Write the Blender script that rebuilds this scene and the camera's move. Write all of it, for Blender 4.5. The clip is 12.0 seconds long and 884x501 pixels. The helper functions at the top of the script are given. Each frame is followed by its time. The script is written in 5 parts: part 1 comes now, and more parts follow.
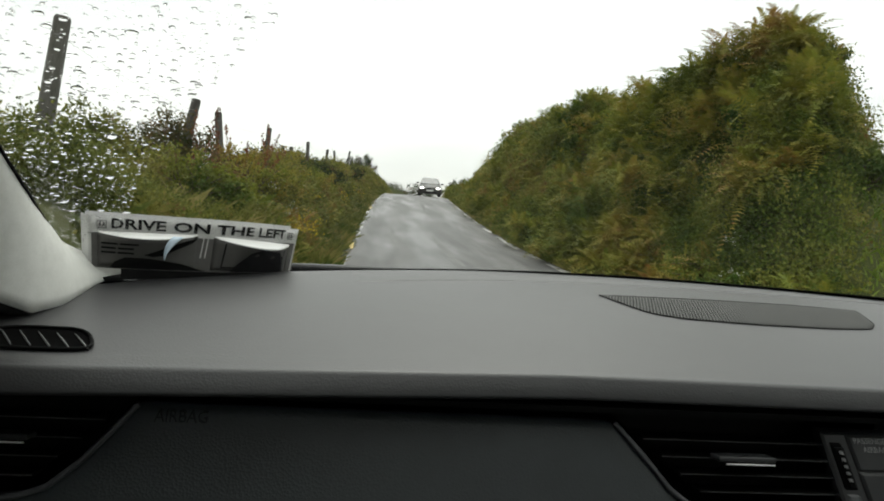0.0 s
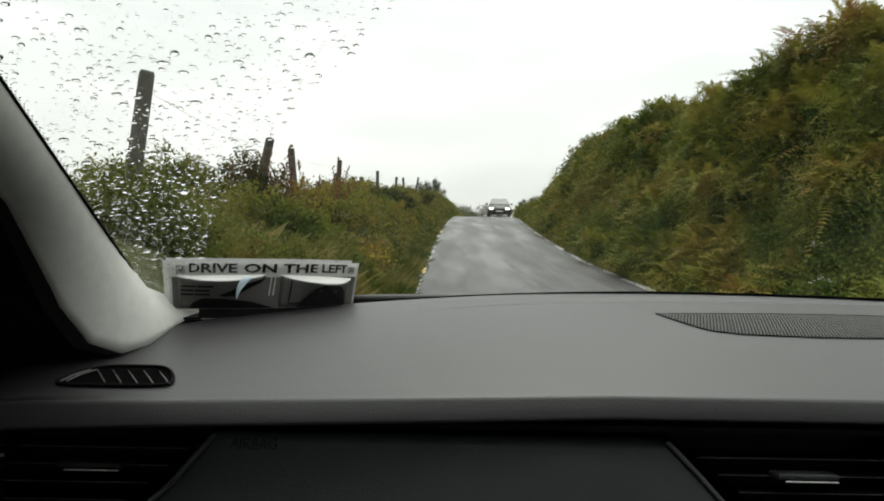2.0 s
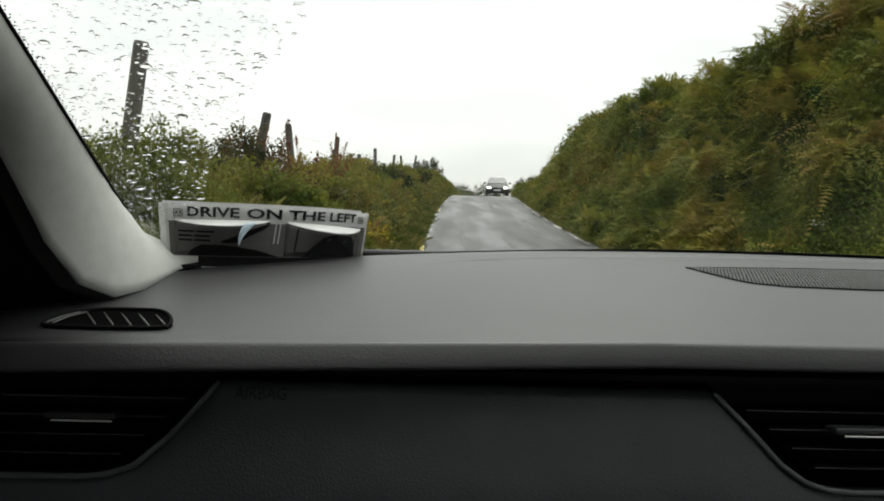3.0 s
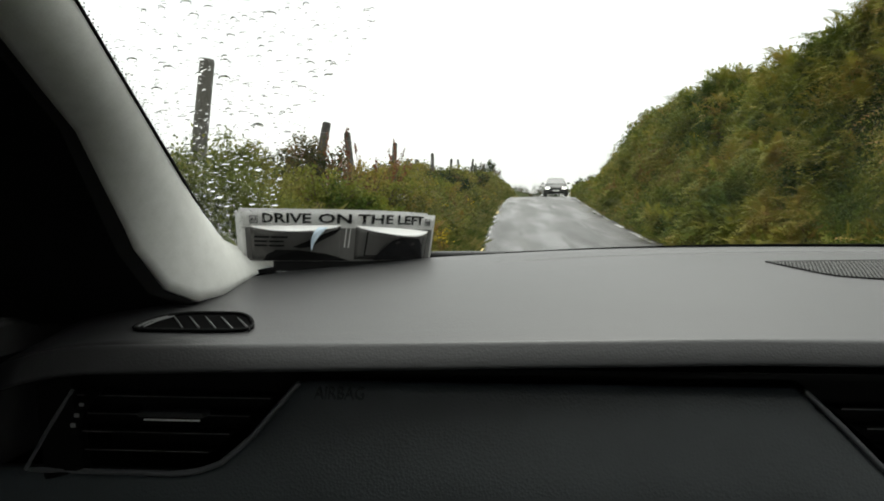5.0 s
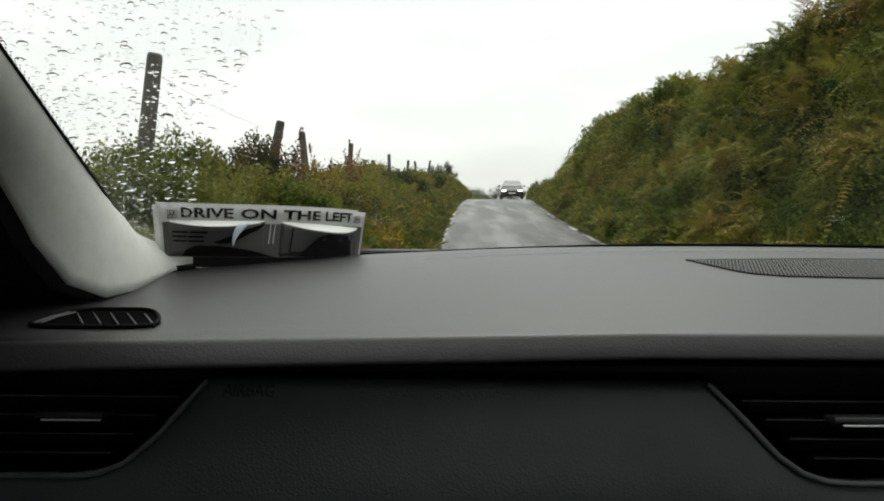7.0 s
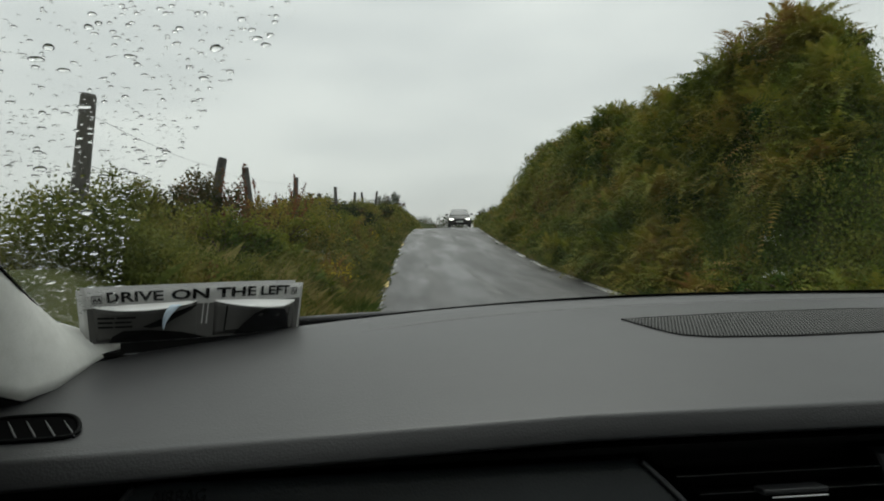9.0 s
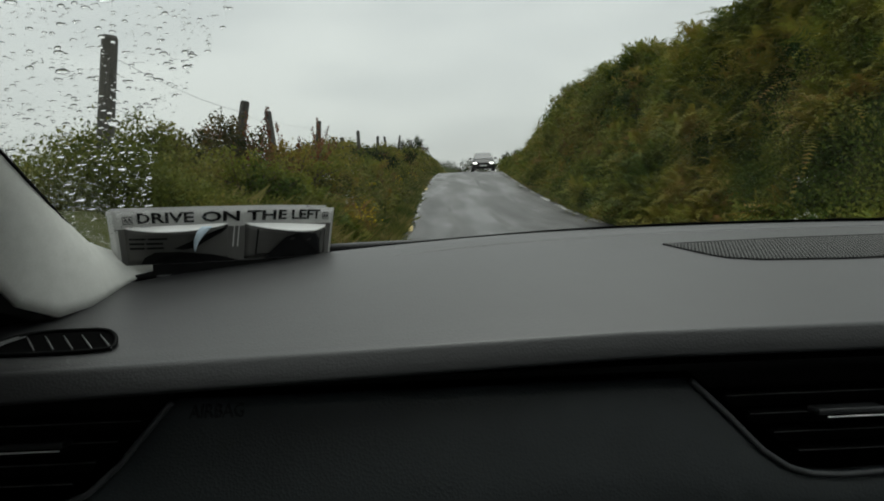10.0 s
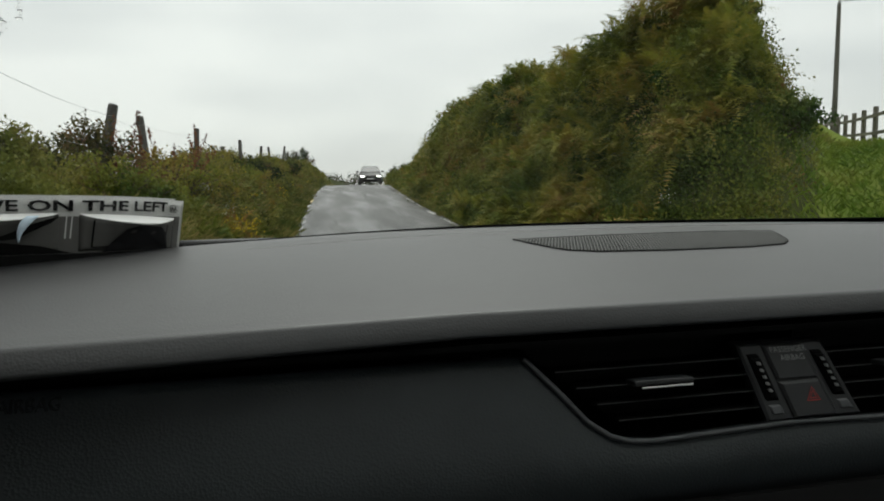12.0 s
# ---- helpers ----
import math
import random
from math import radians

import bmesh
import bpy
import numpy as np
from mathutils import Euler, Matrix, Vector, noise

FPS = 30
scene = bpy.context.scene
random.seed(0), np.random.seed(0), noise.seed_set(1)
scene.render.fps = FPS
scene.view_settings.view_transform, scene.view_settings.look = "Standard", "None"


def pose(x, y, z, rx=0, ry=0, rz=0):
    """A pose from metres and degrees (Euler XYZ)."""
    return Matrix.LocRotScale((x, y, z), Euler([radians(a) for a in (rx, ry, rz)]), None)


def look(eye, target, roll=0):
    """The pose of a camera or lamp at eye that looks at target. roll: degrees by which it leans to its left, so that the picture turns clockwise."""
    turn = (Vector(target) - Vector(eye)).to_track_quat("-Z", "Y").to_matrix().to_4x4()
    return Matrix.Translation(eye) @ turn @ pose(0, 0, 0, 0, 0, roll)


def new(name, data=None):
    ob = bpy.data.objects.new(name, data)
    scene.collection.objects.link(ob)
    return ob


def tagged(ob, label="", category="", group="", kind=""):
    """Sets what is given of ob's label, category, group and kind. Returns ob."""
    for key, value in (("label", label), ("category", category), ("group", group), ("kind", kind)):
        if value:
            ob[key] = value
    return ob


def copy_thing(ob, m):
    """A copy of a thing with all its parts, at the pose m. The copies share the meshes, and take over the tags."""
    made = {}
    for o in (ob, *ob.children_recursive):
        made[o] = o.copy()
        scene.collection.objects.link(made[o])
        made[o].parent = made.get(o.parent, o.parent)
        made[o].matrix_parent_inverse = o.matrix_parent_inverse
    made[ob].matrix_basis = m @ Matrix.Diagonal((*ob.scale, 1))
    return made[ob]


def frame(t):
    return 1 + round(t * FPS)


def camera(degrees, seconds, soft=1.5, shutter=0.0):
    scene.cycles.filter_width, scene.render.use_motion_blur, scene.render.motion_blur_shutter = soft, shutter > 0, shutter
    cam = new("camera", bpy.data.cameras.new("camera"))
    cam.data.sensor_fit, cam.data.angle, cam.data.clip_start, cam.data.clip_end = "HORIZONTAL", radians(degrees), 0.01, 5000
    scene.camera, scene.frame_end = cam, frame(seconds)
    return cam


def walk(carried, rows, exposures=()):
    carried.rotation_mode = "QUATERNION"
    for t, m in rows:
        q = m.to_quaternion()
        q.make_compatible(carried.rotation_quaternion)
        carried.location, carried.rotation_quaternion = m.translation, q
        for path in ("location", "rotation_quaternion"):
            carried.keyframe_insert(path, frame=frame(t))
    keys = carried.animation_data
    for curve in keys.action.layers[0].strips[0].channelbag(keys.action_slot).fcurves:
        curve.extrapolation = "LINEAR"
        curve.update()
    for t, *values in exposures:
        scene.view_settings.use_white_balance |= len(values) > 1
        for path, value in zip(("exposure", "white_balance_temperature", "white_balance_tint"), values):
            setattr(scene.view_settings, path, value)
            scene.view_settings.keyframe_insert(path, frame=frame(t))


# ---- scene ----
PATH = [
    (0, (-0.4121, 0.2397, 1.2766), (-0.1540, 2.2172, 1.1257), 4.68),
    (0.5, (-0.4056, 0.2132, 1.2773), (-0.2923, 2.2082, 1.1922), 2.00),
    (1, (-0.3954, 0.2041, 1.2738), (-0.2952, 2.2012, 1.2322), 1.41),
    (1.5, (-0.3932, 0.2224, 1.2636), (-0.3065, 2.2147, 1.1122), 1.08),
    (2, (-0.3935, 0.2121, 1.2867), (-0.3614, 2.2095, 1.1908), 1.34),
    (2.5, (-0.4114, 0.2372, 1.2618), (-0.3648, 2.2295, 1.0931), 1.57),
    (4.5, (-0.4136, 0.2744, 1.2423), (-0.4784, 2.2703, 1.1326), 0.75),
    (5, (-0.4215, 0.2583, 1.2476), (-0.5622, 2.2476, 1.0959), -0.20),
    (5.5, (-0.4188, 0.2601, 1.2314), (-0.5734, 2.2501, 1.1043), 0.70),
    (6, (-0.4117, 0.2601, 1.2490), (-0.4977, 2.2580, 1.2208), 0.57),
    (6.5, (-0.4098, 0.2692, 1.2397), (-0.4073, 2.2644, 1.1013), 1.79),
    (7, (-0.3911, 0.2614, 1.2428), (-0.3991, 2.2560, 1.0963), 0.36),
    (7.5, (-0.3947, 0.2696, 1.2883), (-0.3843, 2.2681, 1.2126), -0.66),
    (9.5, (-0.3760, 0.2622, 1.2787), (-0.2082, 2.2543, 1.2206), -1.36),
    (10, (-0.3895, 0.2831, 1.2611), (-0.3183, 2.2690, 1.0347), -1.73),
    (10.5, (-0.3727, 0.2714, 1.2677), (-0.1427, 2.2534, 1.1301), -1.41),
    (11, (-0.3472, 0.2594, 1.2743), (0.0959, 2.2077, 1.1872), -1.37),
    (11.5, (-0.3466, 0.2460, 1.2678), (0.1829, 2.1742, 1.2258), -0.30),
    (12, (-0.3583, 0.2715, 1.2413), (0.0579, 2.2183, 1.0490), -0.79),
]
cam = camera(68.8, 12.0, soft=1.9)
walk(cam, [(t, look(eye, target, roll)) for t, eye, target, roll in PATH],
     exposures=[(0.0, 0.66, 6450, 4), (2.5, 0.52, 6450, 4), (4.5, 0.85, 6450, 5), (6.0, 0.62, 6450, 5), (6.5, 0.48, 6450, 5), (7.5, 0.60, 6450, 5), (9.5, -0.20, 6250, 2), (10.0, -0.12, 6250, 2),
                (10.5, 0.36, 6400, 6), (11.0, 0.38, 6400, 5), (11.5, 0.05, 6350, 4), (12.0, 0.20, 6350, 4)])

# ---- daylight: an overcast, rainy sky ----
world = bpy.data.worlds.new("overcast_sky")
scene.world = world
world.use_nodes = True
wn, wl = world.node_tree.nodes, world.node_tree.links
wn.clear()
sky = wn.new("ShaderNodeTexSky")
sky.sky_type, sky.sun_disc = "NISHITA", False
sky.sun_elevation, sky.sun_rotation = radians(48), radians(20)
sky_amount = wn.new("ShaderNodeVectorMath")
sky_amount.operation = "SCALE"
sky_amount.inputs["Scale"].default_value = 0.09
wl.new(sky.outputs["Color"], sky_amount.inputs[0])
coords = wn.new("ShaderNodeTexCoord")
stretch = wn.new("ShaderNodeMapping")
stretch.inputs["Scale"].default_value = (1.2, 1.2, 4.5)
wl.new(coords.outputs["Generated"], stretch.inputs["Vector"])
cloud = wn.new("ShaderNodeTexNoise")
cloud.inputs["Scale"].default_value = 1.6
cloud.inputs["Detail"].default_value = 5.0
cloud.inputs["Roughness"].default_value = 0.5
wl.new(stretch.outputs["Vector"], cloud.inputs["Vector"])
tone = wn.new("ShaderNodeValToRGB")
tone.color_ramp.elements[0].position, tone.color_ramp.elements[0].color = 0.30, (0.84, 0.85, 0.845, 1)
tone.color_ramp.elements[1].position, tone.color_ramp.elements[1].color = 0.62, (1.13, 1.125, 1.09, 1)
wl.new(cloud.outputs["Fac"], tone.inputs["Fac"])
veil = wn.new("ShaderNodeMixRGB")
veil.inputs["Fac"].default_value = 0.93
wl.new(sky_amount.outputs["Vector"], veil.inputs["Color1"])
wl.new(tone.outputs["Color"], veil.inputs["Color2"])
# an overcast sky is about three times as bright overhead as at the horizon
split = wn.new("ShaderNodeSeparateXYZ")
wl.new(coords.outputs["Generated"], split.inputs["Vector"])
rise = wn.new("ShaderNodeMath")
rise.operation = "MAXIMUM"
rise.inputs[1].default_value = 0.0
wl.new(split.outputs["Z"], rise.inputs[0])
dome = wn.new("ShaderNodeMath")
dome.operation = "MULTIPLY_ADD"
dome.inputs[1].default_value, dome.inputs[2].default_value = 0.52, 0.70
wl.new(rise.outputs[0], dome.inputs[0])
shade = wn.new("ShaderNodeVectorMath")
shade.operation = "SCALE"
wl.new(veil.outputs["Color"], shade.inputs[0])
wl.new(dome.outputs[0], shade.inputs["Scale"])
back = wn.new("ShaderNodeBackground")
back.inputs["Strength"].default_value = 1.0
wl.new(shade.outputs["Vector"], back.inputs["Color"])
wl.new(back.outputs["Background"], wn.new("ShaderNodeOutputWorld").inputs["Surface"])
sun = new("sun", bpy.data.lights.new("sun", "SUN"))
sun.data.energy, sun.data.angle, sun.data.color = 0.7, radians(30), (1.0, 0.97, 0.92)
sun.matrix_world = look((10, 30, 50), (0, 0, 0))


# ---- materials ----
def material(name, dark, light, scale=20.0, rough=0.6, bump=0.0, bump_scale=None, metal=0.0, island=0.0, rand=0.0,
             spread=(0.35, 0.65), spec=0.5, detail=6.0, stretch=None):
    """Two tones mixed by a two-scale noise, with relief."""
    m = bpy.data.materials.new(name)
    m.use_nodes = True
    n, l = m.node_tree.nodes, m.node_tree.links
    p = n["Principled BSDF"]
    p.inputs["Roughness"].default_value = rough
    p.inputs["Metallic"].default_value = metal
    p.inputs["Specular IOR Level"].default_value = spec
    tc = n.new("ShaderNodeTexCoord")
    vec = tc.outputs["Object"]
    if stretch:
        mp = n.new("ShaderNodeMapping")
        mp.inputs["Scale"].default_value = stretch
        l.new(vec, mp.inputs["Vector"])
        vec = mp.outputs["Vector"]
    a = n.new("ShaderNodeTexNoise")
    a.inputs["Scale"].default_value, a.inputs["Detail"].default_value = scale, detail
    b = n.new("ShaderNodeTexNoise")
    b.inputs["Scale"].default_value, b.inputs["Detail"].default_value = scale * 0.11, 3.0
    l.new(vec, a.inputs["Vector"])
    l.new(vec, b.inputs["Vector"])
    add = n.new("ShaderNodeMath")
    add.operation = "MULTIPLY_ADD"
    add.inputs[1].default_value = 0.5
    half = n.new("ShaderNodeMath")
    half.operation = "MULTIPLY"
    half.inputs[1].default_value = 0.5
    l.new(b.outputs["Fac"], half.inputs[0])
    l.new(a.outputs["Fac"], add.inputs[0])
    l.new(half.outputs[0], add.inputs[2])
    fac = add.outputs[0]
    for amount, source in ((island, "g"), (rand, "o")):
        if amount:
            src = n.new("ShaderNodeNewGeometry").outputs["Random Per Island"] if source == "g" else n.new("ShaderNodeObjectInfo").outputs["Random"]
            sh = n.new("ShaderNodeMath")
            sh.operation = "MULTIPLY_ADD"
            sh.inputs[1].default_value = amount
            off = n.new("ShaderNodeMath")
            off.operation = "SUBTRACT"
            off.inputs[1].default_value = amount / 2
            l.new(fac, off.inputs[0])
            l.new(src, sh.inputs[0])
            l.new(off.outputs[0], sh.inputs[2])
            fac = sh.outputs[0]
    r = n.new("ShaderNodeValToRGB")
    r.color_ramp.elements[0].position, r.color_ramp.elements[0].color = spread[0], (*dark, 1)
    r.color_ramp.elements[1].position, r.color_ramp.elements[1].color = spread[1], (*light, 1)
    l.new(fac, r.inputs["Fac"])
    l.new(r.outputs["Color"], p.inputs["Base Color"])
    if bump:
        t = n.new("ShaderNodeTexNoise")
        t.inputs["Scale"].default_value, t.inputs["Detail"].default_value = bump_scale or scale * 3, 4.0
        l.new(vec, t.inputs["Vector"])
        bp = n.new("ShaderNodeBump")
        bp.inputs["Strength"].default_value, bp.inputs["Distance"].default_value = bump, 0.002 if (bump_scale or 0) > 300 else 0.01
        l.new(t.outputs["Fac"], bp.inputs["Height"])
        l.new(bp.outputs["Normal"], p.inputs["Normal"])
    return m


def leafy(name, stops, scale=1.2, rough=0.7, through_light=0.3):
    """Foliage: colour by plant and by patch, some light through the leaf."""
    m = bpy.data.materials.new(name)
    m.use_nodes = True
    n, l = m.node_tree.nodes, m.node_tree.links
    p = n["Principled BSDF"]
    p.inputs["Roughness"].default_value = rough
    p.inputs["Specular IOR Level"].default_value = 0.12
    tc = n.new("ShaderNodeTexCoord")
    a = n.new("ShaderNodeTexNoise")
    a.inputs["Scale"].default_value, a.inputs["Detail"].default_value, a.inputs["Roughness"].default_value = scale, 5.0, 0.62
    l.new(tc.outputs["Object"], a.inputs["Vector"])
    g = n.new("ShaderNodeNewGeometry")
    ma = n.new("ShaderNodeMath")
    ma.operation = "MULTIPLY_ADD"
    ma.inputs[1].default_value = 0.14
    l.new(g.outputs["Random Per Island"], ma.inputs[0])
    sb = n.new("ShaderNodeMath")
    sb.operation = "MULTIPLY_ADD"
    sb.inputs[1].default_value, sb.inputs[2].default_value = 2.5, -0.84
    l.new(a.outputs["Fac"], sb.inputs[0])
    l.new(sb.outputs[0], ma.inputs[2])
    r = n.new("ShaderNodeValToRGB")
    while len(r.color_ramp.elements) < len(stops):
        r.color_ramp.elements.new(0.5)
    for e, (at, c) in zip(r.color_ramp.elements, stops):
        e.position, e.color = at, (*c, 1)
    l.new(ma.outputs[0], r.inputs["Fac"])
    l.new(r.outputs["Color"], p.inputs["Base Color"])
    tr = n.new("ShaderNodeBsdfTranslucent")
    l.new(r.outputs["Color"], tr.inputs["Color"])
    mx = n.new("ShaderNodeMixShader")
    mx.inputs["Fac"].default_value = through_light
    l.new(p.outputs["BSDF"], mx.inputs[1])
    l.new(tr.outputs["BSDF"], mx.inputs[2])
    l.new(mx.outputs["Shader"], n["Material Output"].inputs["Surface"])
    return m


def leather_grain(m, scale, strength):
    n, l = m.node_tree.nodes, m.node_tree.links
    v = n.new("ShaderNodeTexVoronoi")
    v.inputs["Scale"].default_value = scale
    tc = n.new("ShaderNodeTexCoord")
    l.new(tc.outputs["Object"], v.inputs["Vector"])
    bp = n.new("ShaderNodeBump")
    bp.inputs["Strength"].default_value, bp.inputs["Distance"].default_value = strength, 0.0006
    l.new(v.outputs["Distance"], bp.inputs["Height"])
    l.new(bp.outputs["Normal"], n["Principled BSDF"].inputs["Normal"])
    return m


M_PAD = leather_grain(material("soft_dash_plastic", (0.013, 0.013, 0.0135), (0.019, 0.019, 0.0195), 30, rough=0.44, spec=0.72), 620, 0.20)
M_FASCIA = leather_grain(material("grained_fascia_plastic", (0.030, 0.036, 0.039), (0.045, 0.053, 0.057), 26, rough=0.45, spec=0.7), 520, 0.42)
# near-black: real black plastic, and shade coloured into recesses and beside the pillar
M_BLACK = material("black_plastic_and_shade", (0.002, 0.002, 0.002), (0.004, 0.004, 0.004), 40, rough=0.7, spec=0.12)
M_SLAT = material("vent_slat_plastic", (0.002, 0.002, 0.002), (0.004, 0.004, 0.004), 40, rough=0.7, spec=0.08)
# pale tone for the highlights drawn as thin lines on the vents
M_EDGE_GLINT = material("vent_edge_glint", (0.07, 0.07, 0.072), (0.11, 0.11, 0.112), 40, rough=0.4)
M_PILLAR_SHADE = material("dark_pillar_shade", (0.008, 0.008, 0.008), (0.012, 0.012, 0.012), 60, rough=0.9)
M_BEAD = material("satin_grey_trim", (0.07, 0.073, 0.076), (0.11, 0.113, 0.116), 60, rough=0.35)
M_CHROME = material("satin_chrome", (0.55, 0.56, 0.57), (0.70, 0.70, 0.70), 60, rough=0.18, metal=1.0)
# darker than the fascia: the shade of the raised letters is put into the colour
M_EMBOSS = material("shaded_embossing", (0.018, 0.022, 0.024), (0.027, 0.032, 0.034), 26, rough=0.6, spec=0.3)
# near-white base stands in for the bright reflection in the chrome
M_STRIP = material("strip_reflection", (0.80, 0.80, 0.80), (0.88, 0.88, 0.88), 60, rough=0.3, spec=0.8)
M_BUTTON = material("button_plastic", (0.026, 0.027, 0.028), (0.036, 0.037, 0.038), 60, rough=0.45)
M_MARK = material("printed_grey_mark", (0.26, 0.26, 0.26), (0.36, 0.36, 0.36), 60, rough=0.5)
M_RED = material("printed_red_mark", (0.30, 0.03, 0.03), (0.42, 0.05, 0.04), 60, rough=0.5)
M_PILLAR = material("woven_pillar_trim", (0.52, 0.52, 0.49), (0.60, 0.60, 0.57), 900, rough=0.85, bump=0.10, bump_scale=1400)
M_LINING = material("dark_headlining", (0.030, 0.030, 0.030), (0.045, 0.045, 0.045), 60, rough=0.9)
M_RUBBER = material("wiper_rubber", (0.008, 0.008, 0.008), (0.016, 0.016, 0.016), 60, rough=0.5)
M_PAPER = material("printed_card", (0.40, 0.395, 0.385), (0.50, 0.495, 0.48), 50, rough=0.55)
M_PAPER_LIT = material("lit_paper_lip", (0.66, 0.655, 0.64), (0.78, 0.775, 0.76), 50, rough=0.5)
M_VOID = material("dark_opening", (0.0015, 0.0015, 0.0015), (0.003, 0.003, 0.003), 40, rough=0.9, spec=0.02)
M_PAPER_DARK = material("dark_printed_picture", (0.004, 0.004, 0.004), (0.016, 0.016, 0.017), 55, rough=0.6, spec=0.1, spread=(0.4, 0.62))
# black of the print, also used for the shade under the card
M_INK_SHADE = material("black_ink_and_foot_shade", (0.004, 0.004, 0.004), (0.008, 0.008, 0.008), 60, rough=0.7, spec=0.08)
M_TAPE = material("pale_blue_strip", (0.45, 0.58, 0.72), (0.72, 0.80, 0.86), 90, rough=0.3)
M_ROAD = material("wet_worn_asphalt", (0.030, 0.030, 0.030), (0.105, 0.102, 0.099), 2.4, rough=0.52, spec=0.5, bump=0.25, bump_scale=60, stretch=(1, 0.08, 1), spread=(0.38, 0.64))
rn, rl = M_ROAD.node_tree.nodes, M_ROAD.node_tree.links
rcoord, rmap, rwet, rramp = rn.new("ShaderNodeTexCoord"), rn.new("ShaderNodeMapping"), rn.new("ShaderNodeTexNoise"), rn.new("ShaderNodeMapRange")
rmap.inputs["Scale"].default_value = (1.0, 0.16, 1.0)
rwet.inputs["Scale"].default_value, rwet.inputs["Detail"].default_value = 1.1, 4.0
rramp.inputs["From Min"].default_value, rramp.inputs["From Max"].default_value = 0.40, 0.62
rramp.inputs["To Min"].default_value, rramp.inputs["To Max"].default_value = 0.60, 0.36
rl.new(rcoord.outputs["Object"], rmap.inputs["Vector"])
rl.new(rmap.outputs["Vector"], rwet.inputs["Vector"])
rl.new(rwet.outputs["Fac"], rramp.inputs["Value"])
rl.new(rramp.outputs["Result"], rn["Principled BSDF"].inputs["Roughness"])
M_WET = material("wet_wheel_track", (0.05, 0.05, 0.05), (0.085, 0.085, 0.085), 5, rough=0.16, spec=0.6, bump=0.06, bump_scale=40, stretch=(1, 0.2, 1))
M_STREAK = material("worn_pale_asphalt", (0.06, 0.06, 0.06), (0.16, 0.157, 0.152), 6, rough=0.6, spec=0.35, bump=0.5, bump_scale=60, stretch=(1, 0.25, 1))
M_LINE_W = material("worn_white_line", (0.16, 0.16, 0.155), (0.62, 0.61, 0.58), 9, rough=0.6, spread=(0.40, 0.60))
M_LINE_Y = material("worn_yellow_line", (0.30, 0.24, 0.10), (0.62, 0.47, 0.14), 9, rough=0.6, spread=(0.36, 0.5))
M_SOIL = material("soil_and_moss", (0.026, 0.036, 0.010), (0.070, 0.076, 0.024), 3, rough=0.95, bump=0.6, bump_scale=12, spec=0.05)
M_GRASS_GROUND = material("meadow_ground", (0.10, 0.150, 0.024), (0.18, 0.205, 0.040), 2.2, rough=0.9, bump=0.8, bump_scale=22, spec=0.05)
M_STONE = material("lichen_stone", (0.04, 0.04, 0.035), (0.24, 0.235, 0.22), 7, rough=0.9, bump=0.6, bump_scale=16)
M_POST = material("weathered_post_wood", (0.030, 0.028, 0.025), (0.098, 0.092, 0.082), 26, rough=0.85, bump=0.5, bump_scale=60, rand=0.25, stretch=(3, 3, 0.5))
M_RAIL = material("weathered_rail_wood", (0.060, 0.055, 0.045), (0.15, 0.135, 0.11), 20, rough=0.85, bump=0.4, bump_scale=60, rand=0.2)
M_WIRE = material("galvanised_wire", (0.16, 0.16, 0.16), (0.28, 0.28, 0.28), 20, rough=0.5, metal=0.6)
M_SEA = material("grey_sea", (0.16, 0.19, 0.21), (0.20, 0.23, 0.25), 0.02, rough=0.35)
M_FERN = leafy("bracken_fronds", [(0.15, (0.060, 0.092, 0.014)), (0.38, (0.155, 0.172, 0.024)), (0.62, (0.245, 0.215, 0.038)), (0.85, (0.24, 0.135, 0.044))], 0.55)
M_BRAMBLE = leafy("bramble_leaves", [(0.10, (0.026, 0.046, 0.010)), (0.36, (0.084, 0.118, 0.020)), (0.60, (0.175, 0.182, 0.034)), (0.74, (0.20, 0.180, 0.050)), (0.92, (0.150, 0.085, 0.032))], 0.6)
M_OLIVE = leafy("olive_hedge_leaves", [(0.12, (0.048, 0.062, 0.013)), (0.42, (0.120, 0.135, 0.028)), (0.70, (0.215, 0.200, 0.050)), (0.92, (0.150, 0.100, 0.038))], 1.1)
M_BUSH = leafy("thorn_bush_leaves", [(0.3, (0.020, 0.034, 0.012)), (0.55, (0.045, 0.062, 0.020)), (0.75, (0.10, 0.055, 0.028))], 1.5)
M_RUST = leafy("rusty_thorn_leaves", [(0.25, (0.040, 0.050, 0.016)), (0.5, (0.095, 0.078, 0.026)), (0.75, (0.15, 0.085, 0.036))], 2.0)
M_GREEN = leafy("fresh_shrub_leaves", [(0.3, (0.025, 0.055, 0.012)), (0.5, (0.055, 0.100, 0.020)), (0.75, (0.10, 0.130, 0.026))], 1.4)
M_BLADE = leafy("rough_grass_blades", [(0.26, (0.070, 0.100, 0.022)), (0.48, (0.15, 0.155, 0.040)), (0.75, (0.27, 0.225, 0.090))], 0.8)
M_LAWN = leafy("meadow_grass_blades", [(0.25, (0.105, 0.175, 0.022)), (0.52, (0.17, 0.225, 0.032)), (0.82, (0.22, 0.19, 0.055))], 0.25)
M_DOCK = leafy("dead_dock_seed", [(0.3, (0.10, 0.035, 0.016)), (0.6, (0.19, 0.075, 0.03))], 4.0, through_light=0.1)
M_YELLOW = leafy("yellow_flowers", [(0.3, (0.45, 0.33, 0.02)), (0.6, (0.62, 0.47, 0.03))], 6.0)
M_WHITE_FLOWER = leafy("white_umbel_flowers", [(0.3, (0.42, 0.42, 0.36)), (0.6, (0.62, 0.62, 0.55))], 6.0)
